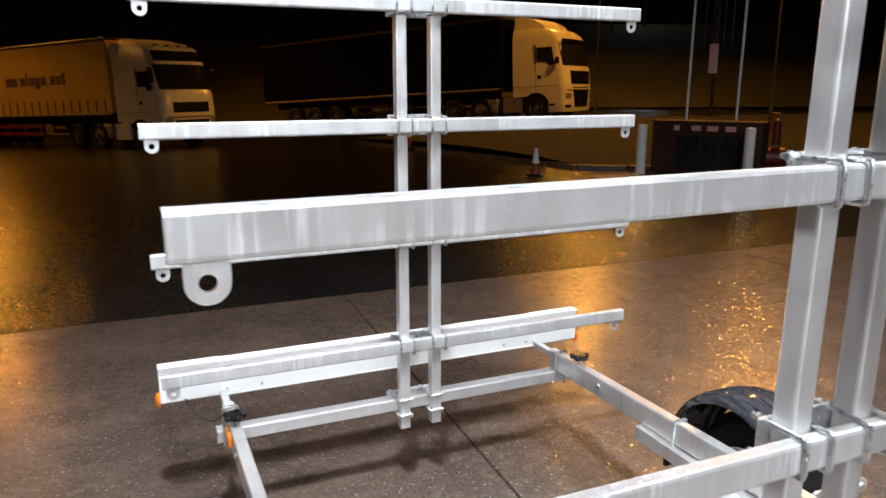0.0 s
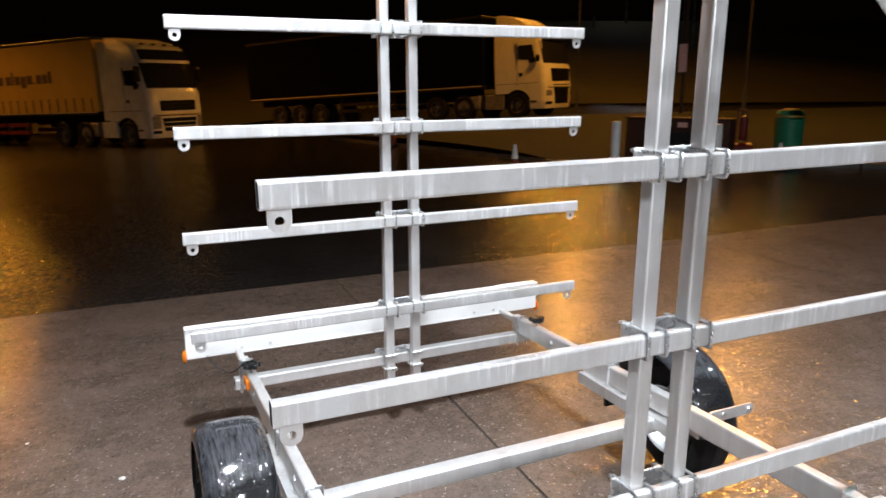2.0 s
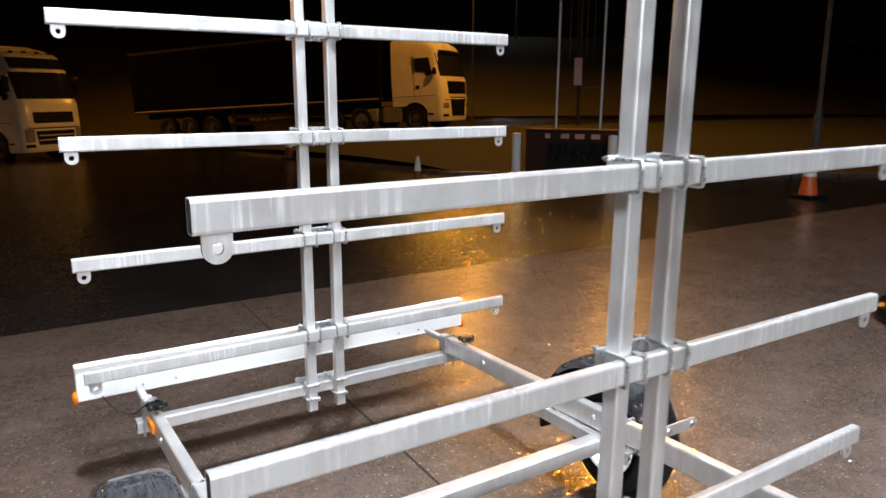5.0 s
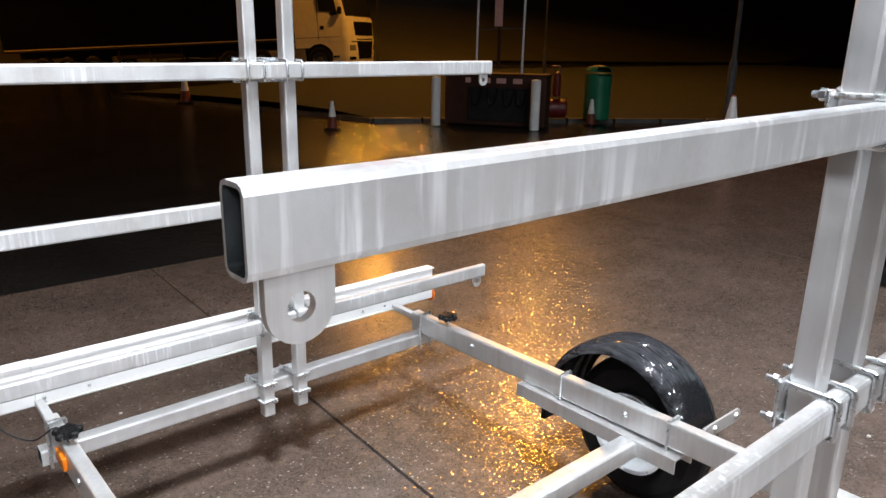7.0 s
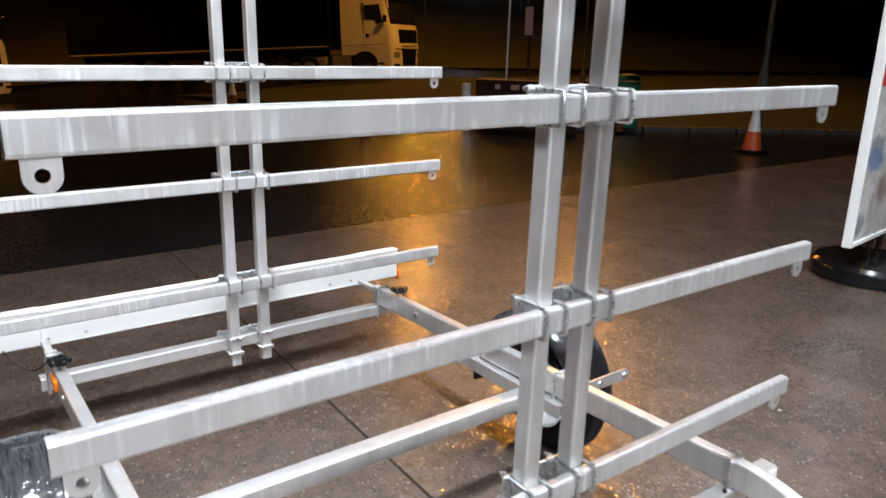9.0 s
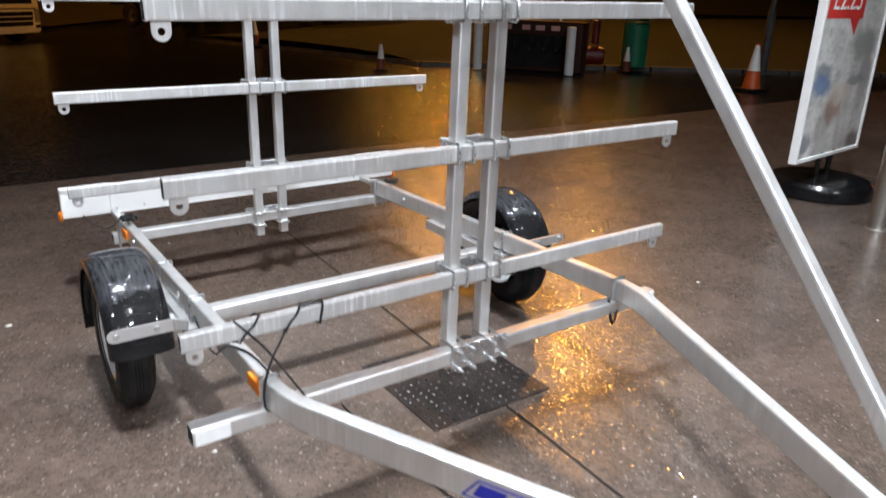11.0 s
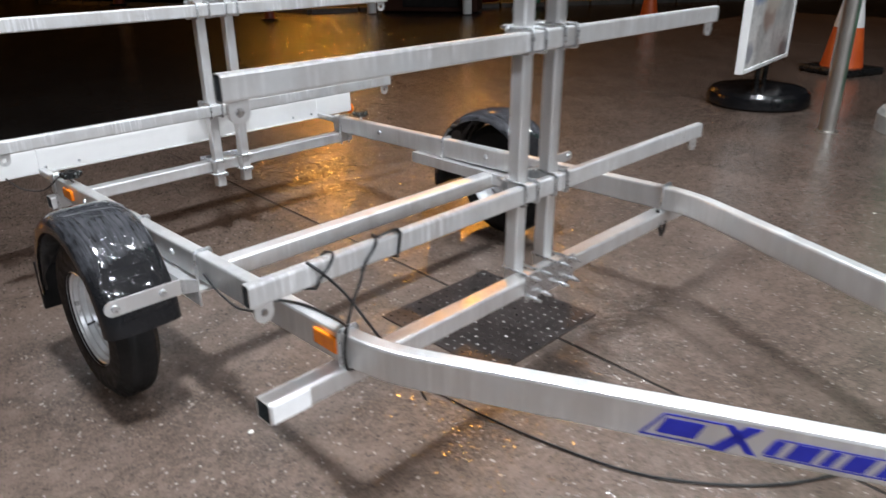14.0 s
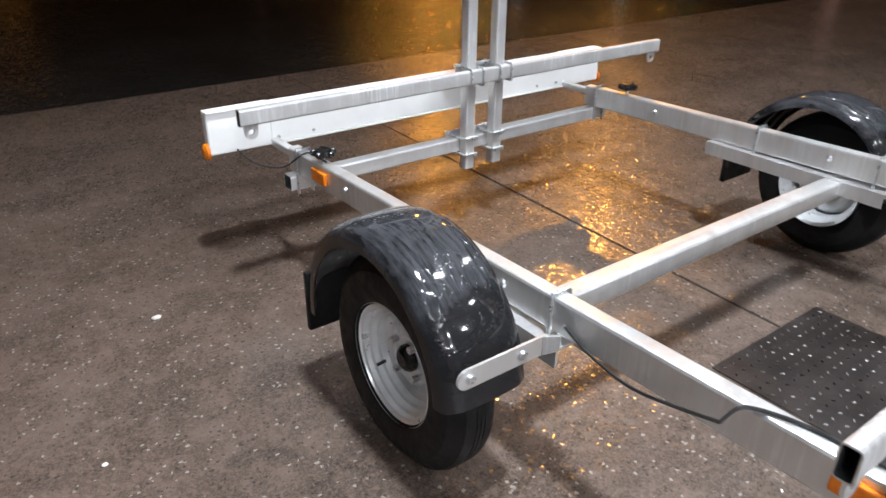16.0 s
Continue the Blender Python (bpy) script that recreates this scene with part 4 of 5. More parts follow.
# drawbar
def drawbar():
    z = rail_bottom(-0.35)
    part("drawbar_cross_tube", tube(B(), (0.795, -0.365, z - 0.034), (1.30, -0.365, z - 0.034), 0.04, 0.062, 0.003, 0.005), GALV_SMOOTH, TR)
    db = part("drawbar", tube(B(), (MID + 0.005, -0.30, z + 0.050), (MID, -1.25, z + 0.042), 0.052, 0.06, 0.003, 0.006), GALV_SMOOTH, TR)
    part("end_tape", box(B(), MID - 0.02, MID + 0.03, -0.36, -0.299, z + 0.0805, z + 0.083, 0.001), WHITE, db)
    for y, w in ((-0.365, 0.034),):
        pts = [(MID - w, y, z - 0.075), (MID - w, y, z + 0.082), (MID - w + 0.005, y, z + 0.087), (MID + w - 0.005, y, z + 0.087), (MID + w, y, z + 0.082), (MID + w, y, z - 0.075)]
        part("u_bolt", rod(B(), pts, 0.005, 8, (0, 1, 0)), ZINC, db)
    for x, ang, r in ((0.844, BEND, rail_l), (1.221, -BEND, rail_r)):
        rail_clamp(x, -0.365, ang, r, z - 0.075)
    # coupling head, beyond the tubes
    bm = box(B(), MID - 0.045, MID + 0.045, -1.42, -1.2, z - 0.005, z + 0.07, 0.015, 2)
    part("coupling", bm, GALV_DULL, db)


drawbar()


# blue maker's mark on the left rail's outer face, as plain slanted shapes
def makers_mark():
    A = radians(BEND)
    d = Vector((math.sin(A), -math.cos(A), 0))
    nrm = Vector((-math.cos(A), -math.sin(A), 0))
    o = Vector((RAIL_L, BEND_Y, 0)) + nrm * (RAIL_W / 2)

    def block(bm, a, w, b, h, skew, lift):
        lo, hi = [], []
        for da, db in ((0, 0), (w, 0), (w + skew * h, h), (skew * h, h)):
            for row, k in ((lo, -0.0005), (hi, lift)):
                p = o + d * (a + da) + nrm * k
                row.append(bm.verts.new((p.x, p.y, rail_bottom(p.y) + b + db)))
        bm.faces.new(lo)
        bm.faces.new(hi)
        for j in range(4):
            bm.faces.new((lo[j], lo[(j + 1) % 4], hi[(j + 1) % 4], hi[j]))
        return bm

    # a hollow slanted outline with a solid core, a tall slanted bar, then a row of slanted blocks between thin lines
    K, Q = 0.545, 1.2
    for a, w, b, h, skew in ((0.0, 0.108, 0.010, 0.0035, 0.8), (0.034, 0.082, 0.060, 0.0035, 0.8), (-0.003, 0.005, 0.010, 0.053, 0.8), (0.098, 0.022, 0.006, 0.060, 0.95),
                             (0.150, 0.014, 0.010, 0.054, -0.75), (0.172, 0.236, 0.0135, 0.0025, 0.5), (0.188, 0.244, 0.0515, 0.0025, 0.5)):
        part("mark_bar", block(B(), K + a * Q, w * Q, b, h, skew, 0.0008), BLUE, rail_l)
    for a, w, b, h in ((0.022, 0.056, 0.020, 0.034), (0.172, 0.016, 0.018, 0.032), (0.200, 0.034, 0.018, 0.032), (0.245, 0.014, 0.018, 0.032), (0.271, 0.030, 0.018, 0.032), (0.314, 0.018, 0.018, 0.032), (0.345, 0.036, 0.018, 0.032), (0.393, 0.020, 0.018, 0.032)):
        part("mark_block", block(B(), K + a * Q, w * Q, b, h, 0.5, 0.0010), BLUE, rail_l, "blue slanted vinyl block")


makers_mark()


# cables
def cables():
    za = 0.588
    # turns wound slantwise round the lowest front arm
    def turn(x0, x1, a0, a1):
        pts = []
        for i in range(15):
            a = radians(a0 + (a1 - a0) * i / 14)
            k = 1 / max(abs(math.cos(a)) / 0.0175, abs(math.sin(a)) / 0.0295)
            pts.append((x0 + (x1 - x0) * i / 14, FY + k * math.cos(a), za + 0.025 + k * math.sin(a)))
        part("cable_turn", rod(B(), pts, 0.0034, 6, (1, 0, 0)), CABLE, TR, "black cable wound round the arm")
    turn(0.275, 0.345, 270, 90)
    turn(0.345, 0.27, 90, -90)
    turn(0.405, 0.458, 250, 90)
    turn(0.505, 0.52, 280, 80)
    turn(0.458, 0.505, 90, -90)
    runs = [
        [(0.458, 0.824, za + 0.056), (0.49, 0.822, za + 0.061), (0.52, 0.826, za + 0.057)],
        [(0.405, 0.813, 0.596), (0.39, 0.803, 0.572), (0.364, 0.798, 0.535), (0.345, 0.795, 0.495), (0.335, 0.793, 0.465), (0.3305, 0.796, 0.43), (0.3305, 0.796, 0.40), (0.336, 0.797, 0.377), (0.355, 0.80, 0.369)],
        [(0.272, 0.822, za + 0.058), (0.30, 0.806, 0.615), (0.345, 0.80, 0.556), (0.392, 0.797, 0.478), (0.428, 0.794, 0.416), (0.455, 0.79, 0.37), (0.485, 0.78, 0.33), (0.53, 0.76, 0.22)],
        [(0.29, 1.06, rail_bottom(1.06) + 0.062), (0.315, 1.05, rail_bottom(1.05) + 0.083), (0.335, 1.03, rail_bottom(1.03) + 0.085), (0.357, 0.972, rail_bottom(0.97) + 0.084), (0.364, 0.90, rail_bottom(0.9) + 0.084), (0.36, 0.835, rail_bottom(0.83) + 0.085), (0.338, 0.80, 0.466)],
        [(0.29, 1.06, rail_bottom(1.06) + 0.062), (0.305, 1.16, 0.40), (0.325, 1.26, 0.366), (0.33, 1.36, 0.375), (0.332, 1.43, 0.40)],
    ]
    for p in runs:
        part("cable", rod(B(), smooth_path(p, 6), 0.0034, 6), CABLE, TR, "black lighting cable")
    # hook of cable at the right rail
    part("cable", rod(B(), smooth_path([(1.66, 0.81, 0.39), (1.665, 0.80, 0.33), (1.68, 0.80, 0.295), (1.695, 0.80, 0.315), (1.70, 0.80, 0.345)], 5), 0.0055, 6), CABLE, TR, "black cable hook")
    # the lead along the drawbar
    part("cable", rod(B(), smooth_path([(1.01, -0.50, 0.47), (1.045, -0.53, 0.505), (1.08, -0.56, 0.50), (1.09, -0.7, 0.48)], 6), 0.006, 6), CABLE, TR, "black cable on the drawbar")


cables()

# lead lying on the ground
pts = smooth_path([(0.78, 1.25, 0.006), (0.785, 0.98, 0.006), (0.80, 0.78, 0.006), (0.83, 0.59, 0.006), (0.88, 0.40, 0.006), (0.967, 0.25, 0.006), (1.10, 0.11, 0.006), (1.28, 0.0, 0.006), (1.5, -0.1, 0.006)], 8)
solo("ground_cable", rod(B(), pts, 0.0036, 6), CABLE, "thin black electric cable lying on wet concrete", "cable")


# steel cover plate let into the slab
def cover_plate():
    x0, x1, y0, y1 = 0.975, 1.515, 0.925, 1.465
    cp = thing("cover_plate", ((x0 + x1) / 2, (y0 + y1) / 2, 0.0), "dark wet steel inspection cover with raised studs", "manhole cover")
    part("plate", box(B(), x0, x1, y0, y1, 0.001, 0.005, 0.0015), PLATE, cp)
    me = None
    n = 15
    for i in range(n):
        for j in range(n):
            x = x0 + (i + 0.7) * (x1 - x0) / (n + 0.4)
            y = y0 + (j + 0.7) * (y1 - y0) / (n + 0.4)
            if me is None:
                bm = B()
                bmesh.ops.create_cone(bm, cap_ends=True, segments=8, radius1=0.0042, radius2=0.0022, depth=0.003)
                bmesh.ops.scale(bm, verts=bm.verts, vec=(1.6, 0.8, 1))
                me = finish(bm, "stud", STUD)
            ob = new("stud", me)
            ob.parent = cp
            ob.matrix_basis = pose(x - (x0 + x1) / 2, y - (y0 + y1) / 2, 0.0062, 0, 0, 45 if (i + j) % 2 else -45)


cover_plate()


# ---- forecourt things ----
def cone(x, y, h, label, z=None):
    z = drop(x, y) if z is None else z
    c = thing("traffic_cone", (x, y, z), label, "traffic cone", "traffic cones", rz=20 + 31 * x, local=True)
    k = h / 0.75
    part("foot", box(B(), -0.21 * k, 0.21 * k, -0.21 * k, 0.21 * k, 0.0, 0.05 * k, 0.015 * k), BLACK, c, "black rubber foot")
    def rr(t):
        return (0.145 * (1 - t) + 0.03 * t) * k
    z0, z1 = 0.05 * k, 0.75 * k
    # the smaller cones out in the yard take the orange darkened as unlit
    part("body", lathe(B(), [(rr(t), z0 + (z1 - z0) * t) for t in (0, 0.02, 0.5, 1.0)] + [(0.02 * k, z1)], 28), ORANGE if h > 0.8 or y < 8 else ORANGE_DIM, c)
    part("sleeve", lathe(B(), [(rr(t) + 0.002, z0 + (z1 - z0) * t) for t in (0.40, 0.41, 0.96, 0.97)], 28), CONEWHITE, c, "white reflective sleeve")
    return c


cone(6.72, 11.3, 0.5, "small orange traffic cone with a white sleeve on wet asphalt")
cone(11.0, 9.07, 0.5, "small orange traffic cone with a white sleeve beside a green bin")
cone(10.82, 6.2, 0.75, "orange and white traffic cone on the dark yard")
cone(7.2, 19.1, 0.75, "far orange traffic cone with a white sleeve")
cone(7.35, 2.05, 0.98, "tall orange and white traffic cone beyond a steel bollard")


def bollard():
    x, y, h, r = 4.83, 1.30, 1.06, 0.055
    b = thing("steel_bollard", (x, y, 0), "brushed stainless steel bollard set in the forecourt", "bollard", local=True)
    part("post", lathe(B(), [(r, 0.0), (r, h - 0.015), (r - 0.006, h - 0.003), (0.0, h)], 32), STEEL, b)
    part("collar", lathe(B(), [(r + 0.02, 0.0), (r + 0.02, 0.006), (r + 0.001, 0.009)], 32), STEEL, b)


bollard()


def text_mesh(body, size, mat, extrude=0.001):
    cu = bpy.data.curves.new("lettering", "FONT")
    cu.body, cu.size, cu.extrude, cu.align_x = body, size, extrude, "CENTER"
    tmp = new("lettering", cu)
    bpy.context.view_layer.update()
    me = bpy.data.meshes.new_from_object(tmp.evaluated_get(bpy.context.evaluated_depsgraph_get()))
    bpy.data.objects.remove(tmp)
    me.materials.clear()
    me.materials.append(mat)
    return me


def poster_stand():
    s = thing("poster_stand", (5.42, 2.04, 0), "white framed poster board on a round black base", "sign", rz=6, local=True)
    part("foot", lathe(B(), [(0.0, 0.135), (0.3, 0.135), (0.355, 0.125), (0.38, 0.10), (0.39, 0.07), (0.39, 0.015), (0.37, 0.0)], 40), FOOTBLACK, s, "round black water-filled base")
    for x in (-0.1, 0.1):
        part("stem", rod(B(), [(x, 0, 0.1), (x, 0, 0.34)], 0.022, 12), BLACK, s)
    w, z0, z1, d = 0.57, 0.30, 1.83, 0.03
    for x0, x1, a, b in ((-w, -w + 0.03, z0, z1), (w - 0.03, w, z0, z1), (-w + 0.03, w - 0.03, z0, z0 + 0.03), (-w + 0.03, w - 0.03, z1 - 0.03, z1)):
        part("frame_bar", box(B(), x0, x1, -d, d, a, b, 0.004), WHITE, s)
    sheet = part("poster", box(B(), -w + 0.03, w - 0.03, -d + 0.012, d - 0.012, z0 + 0.03, z1 - 0.03), POSTER, s, "pale printed poster")
    f = -d + 0.0105
    part("poster_panel", box(B(), -0.5, 0.12, f - 0.001, f + 0.001, 1.33, 1.775), POSTRED, sheet, "red price panel")
    part("panel_tail", prism(B(), [(-0.1, 1.33), (0.06, 1.33), (0.02, 1.21)], f - 0.001, f + 0.0005), POSTRED, sheet)
    for body, z, sz in (("2 FOR", 1.60, 0.175), ("\u00a32.25", 1.39, 0.225)):
        ob = new("lettering", text_mesh(body, sz, CONEWHITE))
        ob.parent = sheet
        ob.matrix_basis = pose(-0.19, f - 0.002, z, 90)


poster_stand()


def canopy_column():
    c = thing("canopy_column", (5.27, 0.76, 0), "green clad canopy column on a round concrete base", "column", local=True)
    part("plinth", lathe(B(), [(0.36, 0.0), (0.36, 0.11), (0.34, 0.14), (0.0, 0.14)], 36), KERB, c, "round concrete base")
    part("shaft", lathe(B(), [(0.29, 0.14), (0.29, CANOPY_Z - 0.02), (0.0, CANOPY_Z - 0.02)], 36), GREEN, c, "green cladding")


canopy_column()


def canopy():
    bm = box(B(), -11.0, 9.5, -13.0, 4.9, CANOPY_Z, CANOPY_Z + 0.7, 0.02)
    solo("ceiling", bm, CANOPYMAT, "pale forecourt canopy soffit over the trailer", "ceiling", "structure")
    # every lamp gets a fitting, the added fill lamps too
    for lx, ly, _, _ in CANOPY_LAMPS:
        c = thing("canopy_light", (lx, ly, CANOPY_Z), "square white canopy downlight, out of view", "ceiling light", "canopy lights", local=True)
        for x0, x1, y0, y1 in ((-0.23, -0.18, -0.23, 0.23), (0.18, 0.23, -0.23, 0.23), (-0.18, 0.18, -0.23, -0.18), (-0.18, 0.18, 0.18, 0.23)):
            part("frame_bar", box(B(), x0, x1, y0, y1, -0.08, 0.0, 0.003), WHITE, c)
        part("diffuser", box(B(), -0.18, 0.18, -0.18, 0.18, -0.07, -0.04), LAMPGLOW, c)


canopy()


def air_station():
    """Air and water point between two white posts on the verge's edge."""
    p1, p2 = Vector((8.52, 10.66, 0)), Vector((9.5, 9.13, 0))
    for p in (p1, p2):
        b = thing("guard_post", (p.x, p.y, 0), "white painted guard post beside the air station", "post", "guard posts", local=True)
        part("shaft", lathe(B(), [(0.085, 0.0), (0.085, 0.84), (0.07, 0.86), (0.0, 0.87)], 24), POSTWHITE, b)
    c = (p1 + p2) / 2 + Vector((0.52, 0.32, 0))
    ang = math.degrees(math.atan2(p2.y - p1.y, p2.x - p1.x))
    s = thing("air_station", (c.x, c.y, 0), "dark brown air and water station with hoses", "air pump", rz=ang, local=True)
    part("cabinet", box(B(), -0.86, 1.02, -0.24, 0.3, 0.0, 0.9, 0.02, 2), CABINET, s)
    part("top_cap", box(B(), -0.88, 1.04, -0.26, 0.32, 0.9, 0.93, 0.01), CABINET, s)
    part("recess", box(B(), -0.42, 0.68, -0.262, -0.235, 0.08, 0.68, 0.01), CHASSIS, s, "black hose recess")
    for x, w in ((-0.42, 0.1), (-0.08, 0.16), (0.2, 0.18), (0.5, 0.17)):
        part("sticker", box(B(), x - w / 2, x + w / 2, -0.248, -0.238, 0.76, 0.85, 0.002), STICKER, s)
    for x in (-0.25, 0.05, 0.35, 0.58):
        pts = smooth_path([(x - 0.1, -0.28, 0.66), (x - 0.06, -0.30, 0.45), (x, -0.31, 0.36), (x + 0.06, -0.30, 0.45), (x + 0.1, -0.28, 0.68)], 5)
        part("hose", rod(B(), pts, 0.014, 6), BLACK, s)
    # tall frame above the cabinet
    for x in (-0.36, 0.5):
        part("mast", rod(B(), [(x, 0.1, 0.92), (x + 0.02, 0.1, 4.6)], 0.022, 10), POSTWHITE, s)
    for x in (-0.14, 0.0, 0.18, 0.32):
        part("stay_wire", rod(B(), [(x, 0.1, 2.2), (x, 0.1, 4.6)], 0.006, 6), POLE, s)
    part("centre_post", rod(B(), [(0.06, 0.1, 1.0), (0.06, 0.1, 4.2)], 0.03, 10), CABINET, s)
    part("cross_bar", rod(B(), [(-0.35, 0.1, 1.7), (0.51, 0.1, 1.72)], 0.01, 6), POLE, s)
    part("notice", box(B(), -0.03, 0.12, 0.04, 0.06, 1.75, 2.25, 0.004), STICKER, s, "small faded notice")


air_station()


def green_bin():
    b = thing("litter_bin", (11.45, 9.3, 0.07), "round green litter bin with a gold banded top", "litter bin", local=True)
    part("drum", lathe(B(), [(0.24, 0.0), (0.25, 0.02), (0.25, 0.82), (0.0, 0.82)], 32), GREEN, b)
    part("hood", lathe(B(), [(0.25, 0.82), (0.25, 0.92), (0.2, 0.985), (0.1, 1.0), (0.0, 1.0)], 32, a0=-80, a1=210), GREEN, b)
    part("band", lathe(B(), [(0.253, 0.86), (0.256, 0.865), (0.256, 0.89), (0.253, 0.895)], 32), GOLD, b)
    part("cap", lathe(B(), [(0.14, 0.985), (0.13, 1.01), (0.0, 1.02)], 24), GOLD, b)


green_bin()


def fire_point():
    f = thing("fire_point", (10.75, 9.75, 0.07), "red fire trolley with a drum and upright handle", "fire extinguisher", rz=-35, local=True)
    part("drum", lathe(B(), [(0.0, -0.2), (0.16, -0.2), (0.18, -0.17), (0.18, 0.17), (0.16, 0.2), (0.0, 0.2)], 24, (0, 0, 0.2), "x"), REDPAINT, f)
    for x in (-0.1, 0.1):
        part("handle_bar", rod(B(), [(x, 0.05, 0.3), (x * 0.8, 0.12, 1.0)], 0.014, 8), REDPAINT, f)
    part("grip", rod(B(), [(-0.08, 0.12, 0.98), (0.08, 0.12, 0.98)], 0.016, 8), REDPAINT, f)
    part("cylinder", lathe(B(), [(0.0, 0.42), (0.07, 0.43), (0.075, 0.46), (0.075, 0.8), (0.05, 0.86), (0.0, 0.9)], 18, (0.02, 0.02, 0)), REDPAINT, f)


fire_point()


def street_lamp(x, y, h, label, glow, arm_dir=None, thick=0.045):
    z = drop(x, y)
    s = thing("street_lamp", (x, y, z), label, "street lamp", "street lamps", local=True)
    part("base", lathe(B(), [(thick * 1.9, 0.0), (thick * 1.9, 1.15), (thick * 1.1, 1.3)], 20), POLE, s)
    part("column", lathe(B(), [(thick * 1.1, 1.25), (thick * 0.7, h)], 20), POLE, s)
    for dx, dy in (arm_dir or ()):
        part("bracket", rod(B(), [(0, 0, h - 0.05), (dx * 0.5, dy * 0.5, h + 0.05), (dx, dy, h + 0.06)], 0.03, 8), POLE, s)
        L = math.hypot(dx, dy)
        ux, uy = dx / L, dy / L
        bm = box(B(), -0.28, 0.28, -0.12, 0.12, 0.0, 0.1, 0.03, 2)
        bmesh.ops.transform(bm, verts=bm.verts, matrix=pose(dx + ux * 0.2, dy + uy * 0.2, h + 0.02, 0, 0, math.degrees(math.atan2(dy, dx))))
        hd = part("lantern", bm, POLE, s)
        bm = box(B(), -0.2, 0.2, -0.1, 0.1, -0.13, 0.0, 0.03, 2)
        bmesh.ops.transform(bm, verts=bm.verts, matrix=pose(dx + ux * 0.2, dy + uy * 0.2, h + 0.018, 0, 0, math.degrees(math.atan2(dy, dx))))
        part("lens", bm, glow, hd)
    return s


street_lamp(13.4, 7.65, 9.0, "dark grey lamp column standing behind the traffic cones", SODGLOW, None, 0.042)


def sodium_lamp(x, y, z, label, glow=SODGLOW, thick=0.045):
    """A column whose lantern hangs over the light at (x, y, z)."""
    bx, by = x + 0.55, y + 0.55
    street_lamp(bx, by, z - drop(bx, by), label, glow, [(-0.41, -0.41)], thick)


sodium_lamp(16.8, 15.4, 11.2, "sodium street lamp lighting the lorry park", SODGLOW, 0.03)
sodium_lamp(-7.2, 38.3, 8.4, "sodium street lamp behind the parked lorry", SODGLOW_STRONG)
sodium_lamp(22.6, 32.4, 13.0, "sodium street lamp beside the lorry road", SODGLOW_FAINT)
sodium_lamp(-16.5, 33.0, 8.2, "sodium street lamp before the ochre curtain lorry")
street_lamp(44.1, 60.6, 5.6 - drop(44.1, 60.6), "small far street lamp with a white lantern", WHITEGLOW, [(-0.4, -0.4)], 0.05)
street_lamp(49.5, 62.5, 12.9 - drop(49.5, 62.5), "far street lamp with two white lanterns", WHITEGLOW, [(-0.7, 0.5), (0.7, -0.5)], 0.09)


# ---- lorries ----
TALL_CAB = [(0.34, -0.06, 1.20), (0.46, 0.0, 1.23), (1.15, 0.02, 1.245), (1.95, -0.02, 1.245), (2.06, -0.09, 1.24), (3.0, -0.36, 1.20), (3.1, -0.38, 1.19),
            (3.5, -0.56, 1.15), (3.62, -0.74, 1.13), (3.78, -1.15, 1.09), (3.88, -1.75, 1.05)]
LOW_CAB = [(0.34, -0.05, 1.18), (0.48, 0.0, 1.21), (1.2, 0.02, 1.225), (1.9, -0.01, 1.225), (2.0, -0.06, 1.22), (2.92, -0.22, 1.18), (3.02, -0.24, 1.175),
           (3.2, -0.38, 1.15), (3.36, -0.62, 1.12), (3.44, -0.9, 1.08)]
CAB_REAR, NOSE, NPOW = -2.26, 0.5, 4.2


def cab_row(rows, z):
    """The cab's foremost x and its half width at a height."""
    for (z0, x0, w0), (z1, x1, w1) in zip(rows, rows[1:]):
        if z <= z1:
            t = max(0.0, (z - z0) / (z1 - z0))
            return x0 + (x1 - x0) * t, w0 + (w1 - w0) * t
    return rows[-1][1], rows[-1][2]


def cab_front(rows, y, z):
    """x of the cab's rounded front at (y, z)."""
    xf, hw = cab_row(rows, z)
    u = min(0.999, abs(y) / hw)
    return xf - NOSE + NOSE * (1 - u ** NPOW) ** (1 / NPOW)


def cab_shell(rows, zs, rear):
    """A closed shell through the cab's outlines at the heights zs."""
    bm = B()
    rings = []
    for z in zs:
        hw = cab_row(rows, z)[1]
        ring = [(rear, -hw)]
        for i in range(25):
            y = hw * math.sin(radians(-90 + 180 * i / 24))
            y = max(-hw * 0.9995, min(hw * 0.9995, y))
            ring.append((cab_front(rows, y, z), y))
        ring.append((rear, hw))
        rings.append([bm.verts.new((x, y, z)) for x, y in ring])
    for r0, r1 in zip(rings, rings[1:]):
        for j in range(len(r0)):
            k = (j + 1) % len(r0)
            bm.faces.new((r0[j], r0[k], r1[k], r1[j]))
    bm.faces.new(rings[0])
    bm.faces.new(rings[-1])
    return bm


def cab_panel(rows, y0, y1, z0, z1, proud=0.012, taper=0.0, n=14, m=3):
    """A panel that follows the cab's front; taper narrows its foot."""
    bm = B()
    grid = []
    for j in range(m + 1):
        z = z0 + (z1 - z0) * j / m
        k = 1 - taper * (1 - j / m)
        grid.append([bm.verts.new((cab_front(rows, (y0 + (y1 - y0) * i / n) * k, z) + proud, (y0 + (y1 - y0) * i / n) * k, z)) for i in range(n + 1)])
    for g0, g1 in zip(grid, grid[1:]):
        for i in range(n):
            bm.faces.new((g0[i], g0[i + 1], g1[i + 1], g1[i]))
    bmesh.ops.recalc_face_normals(bm, faces=bm.faces)
    bmesh.ops.solidify(bm, geom=bm.faces, thickness=0.02)
    return bm


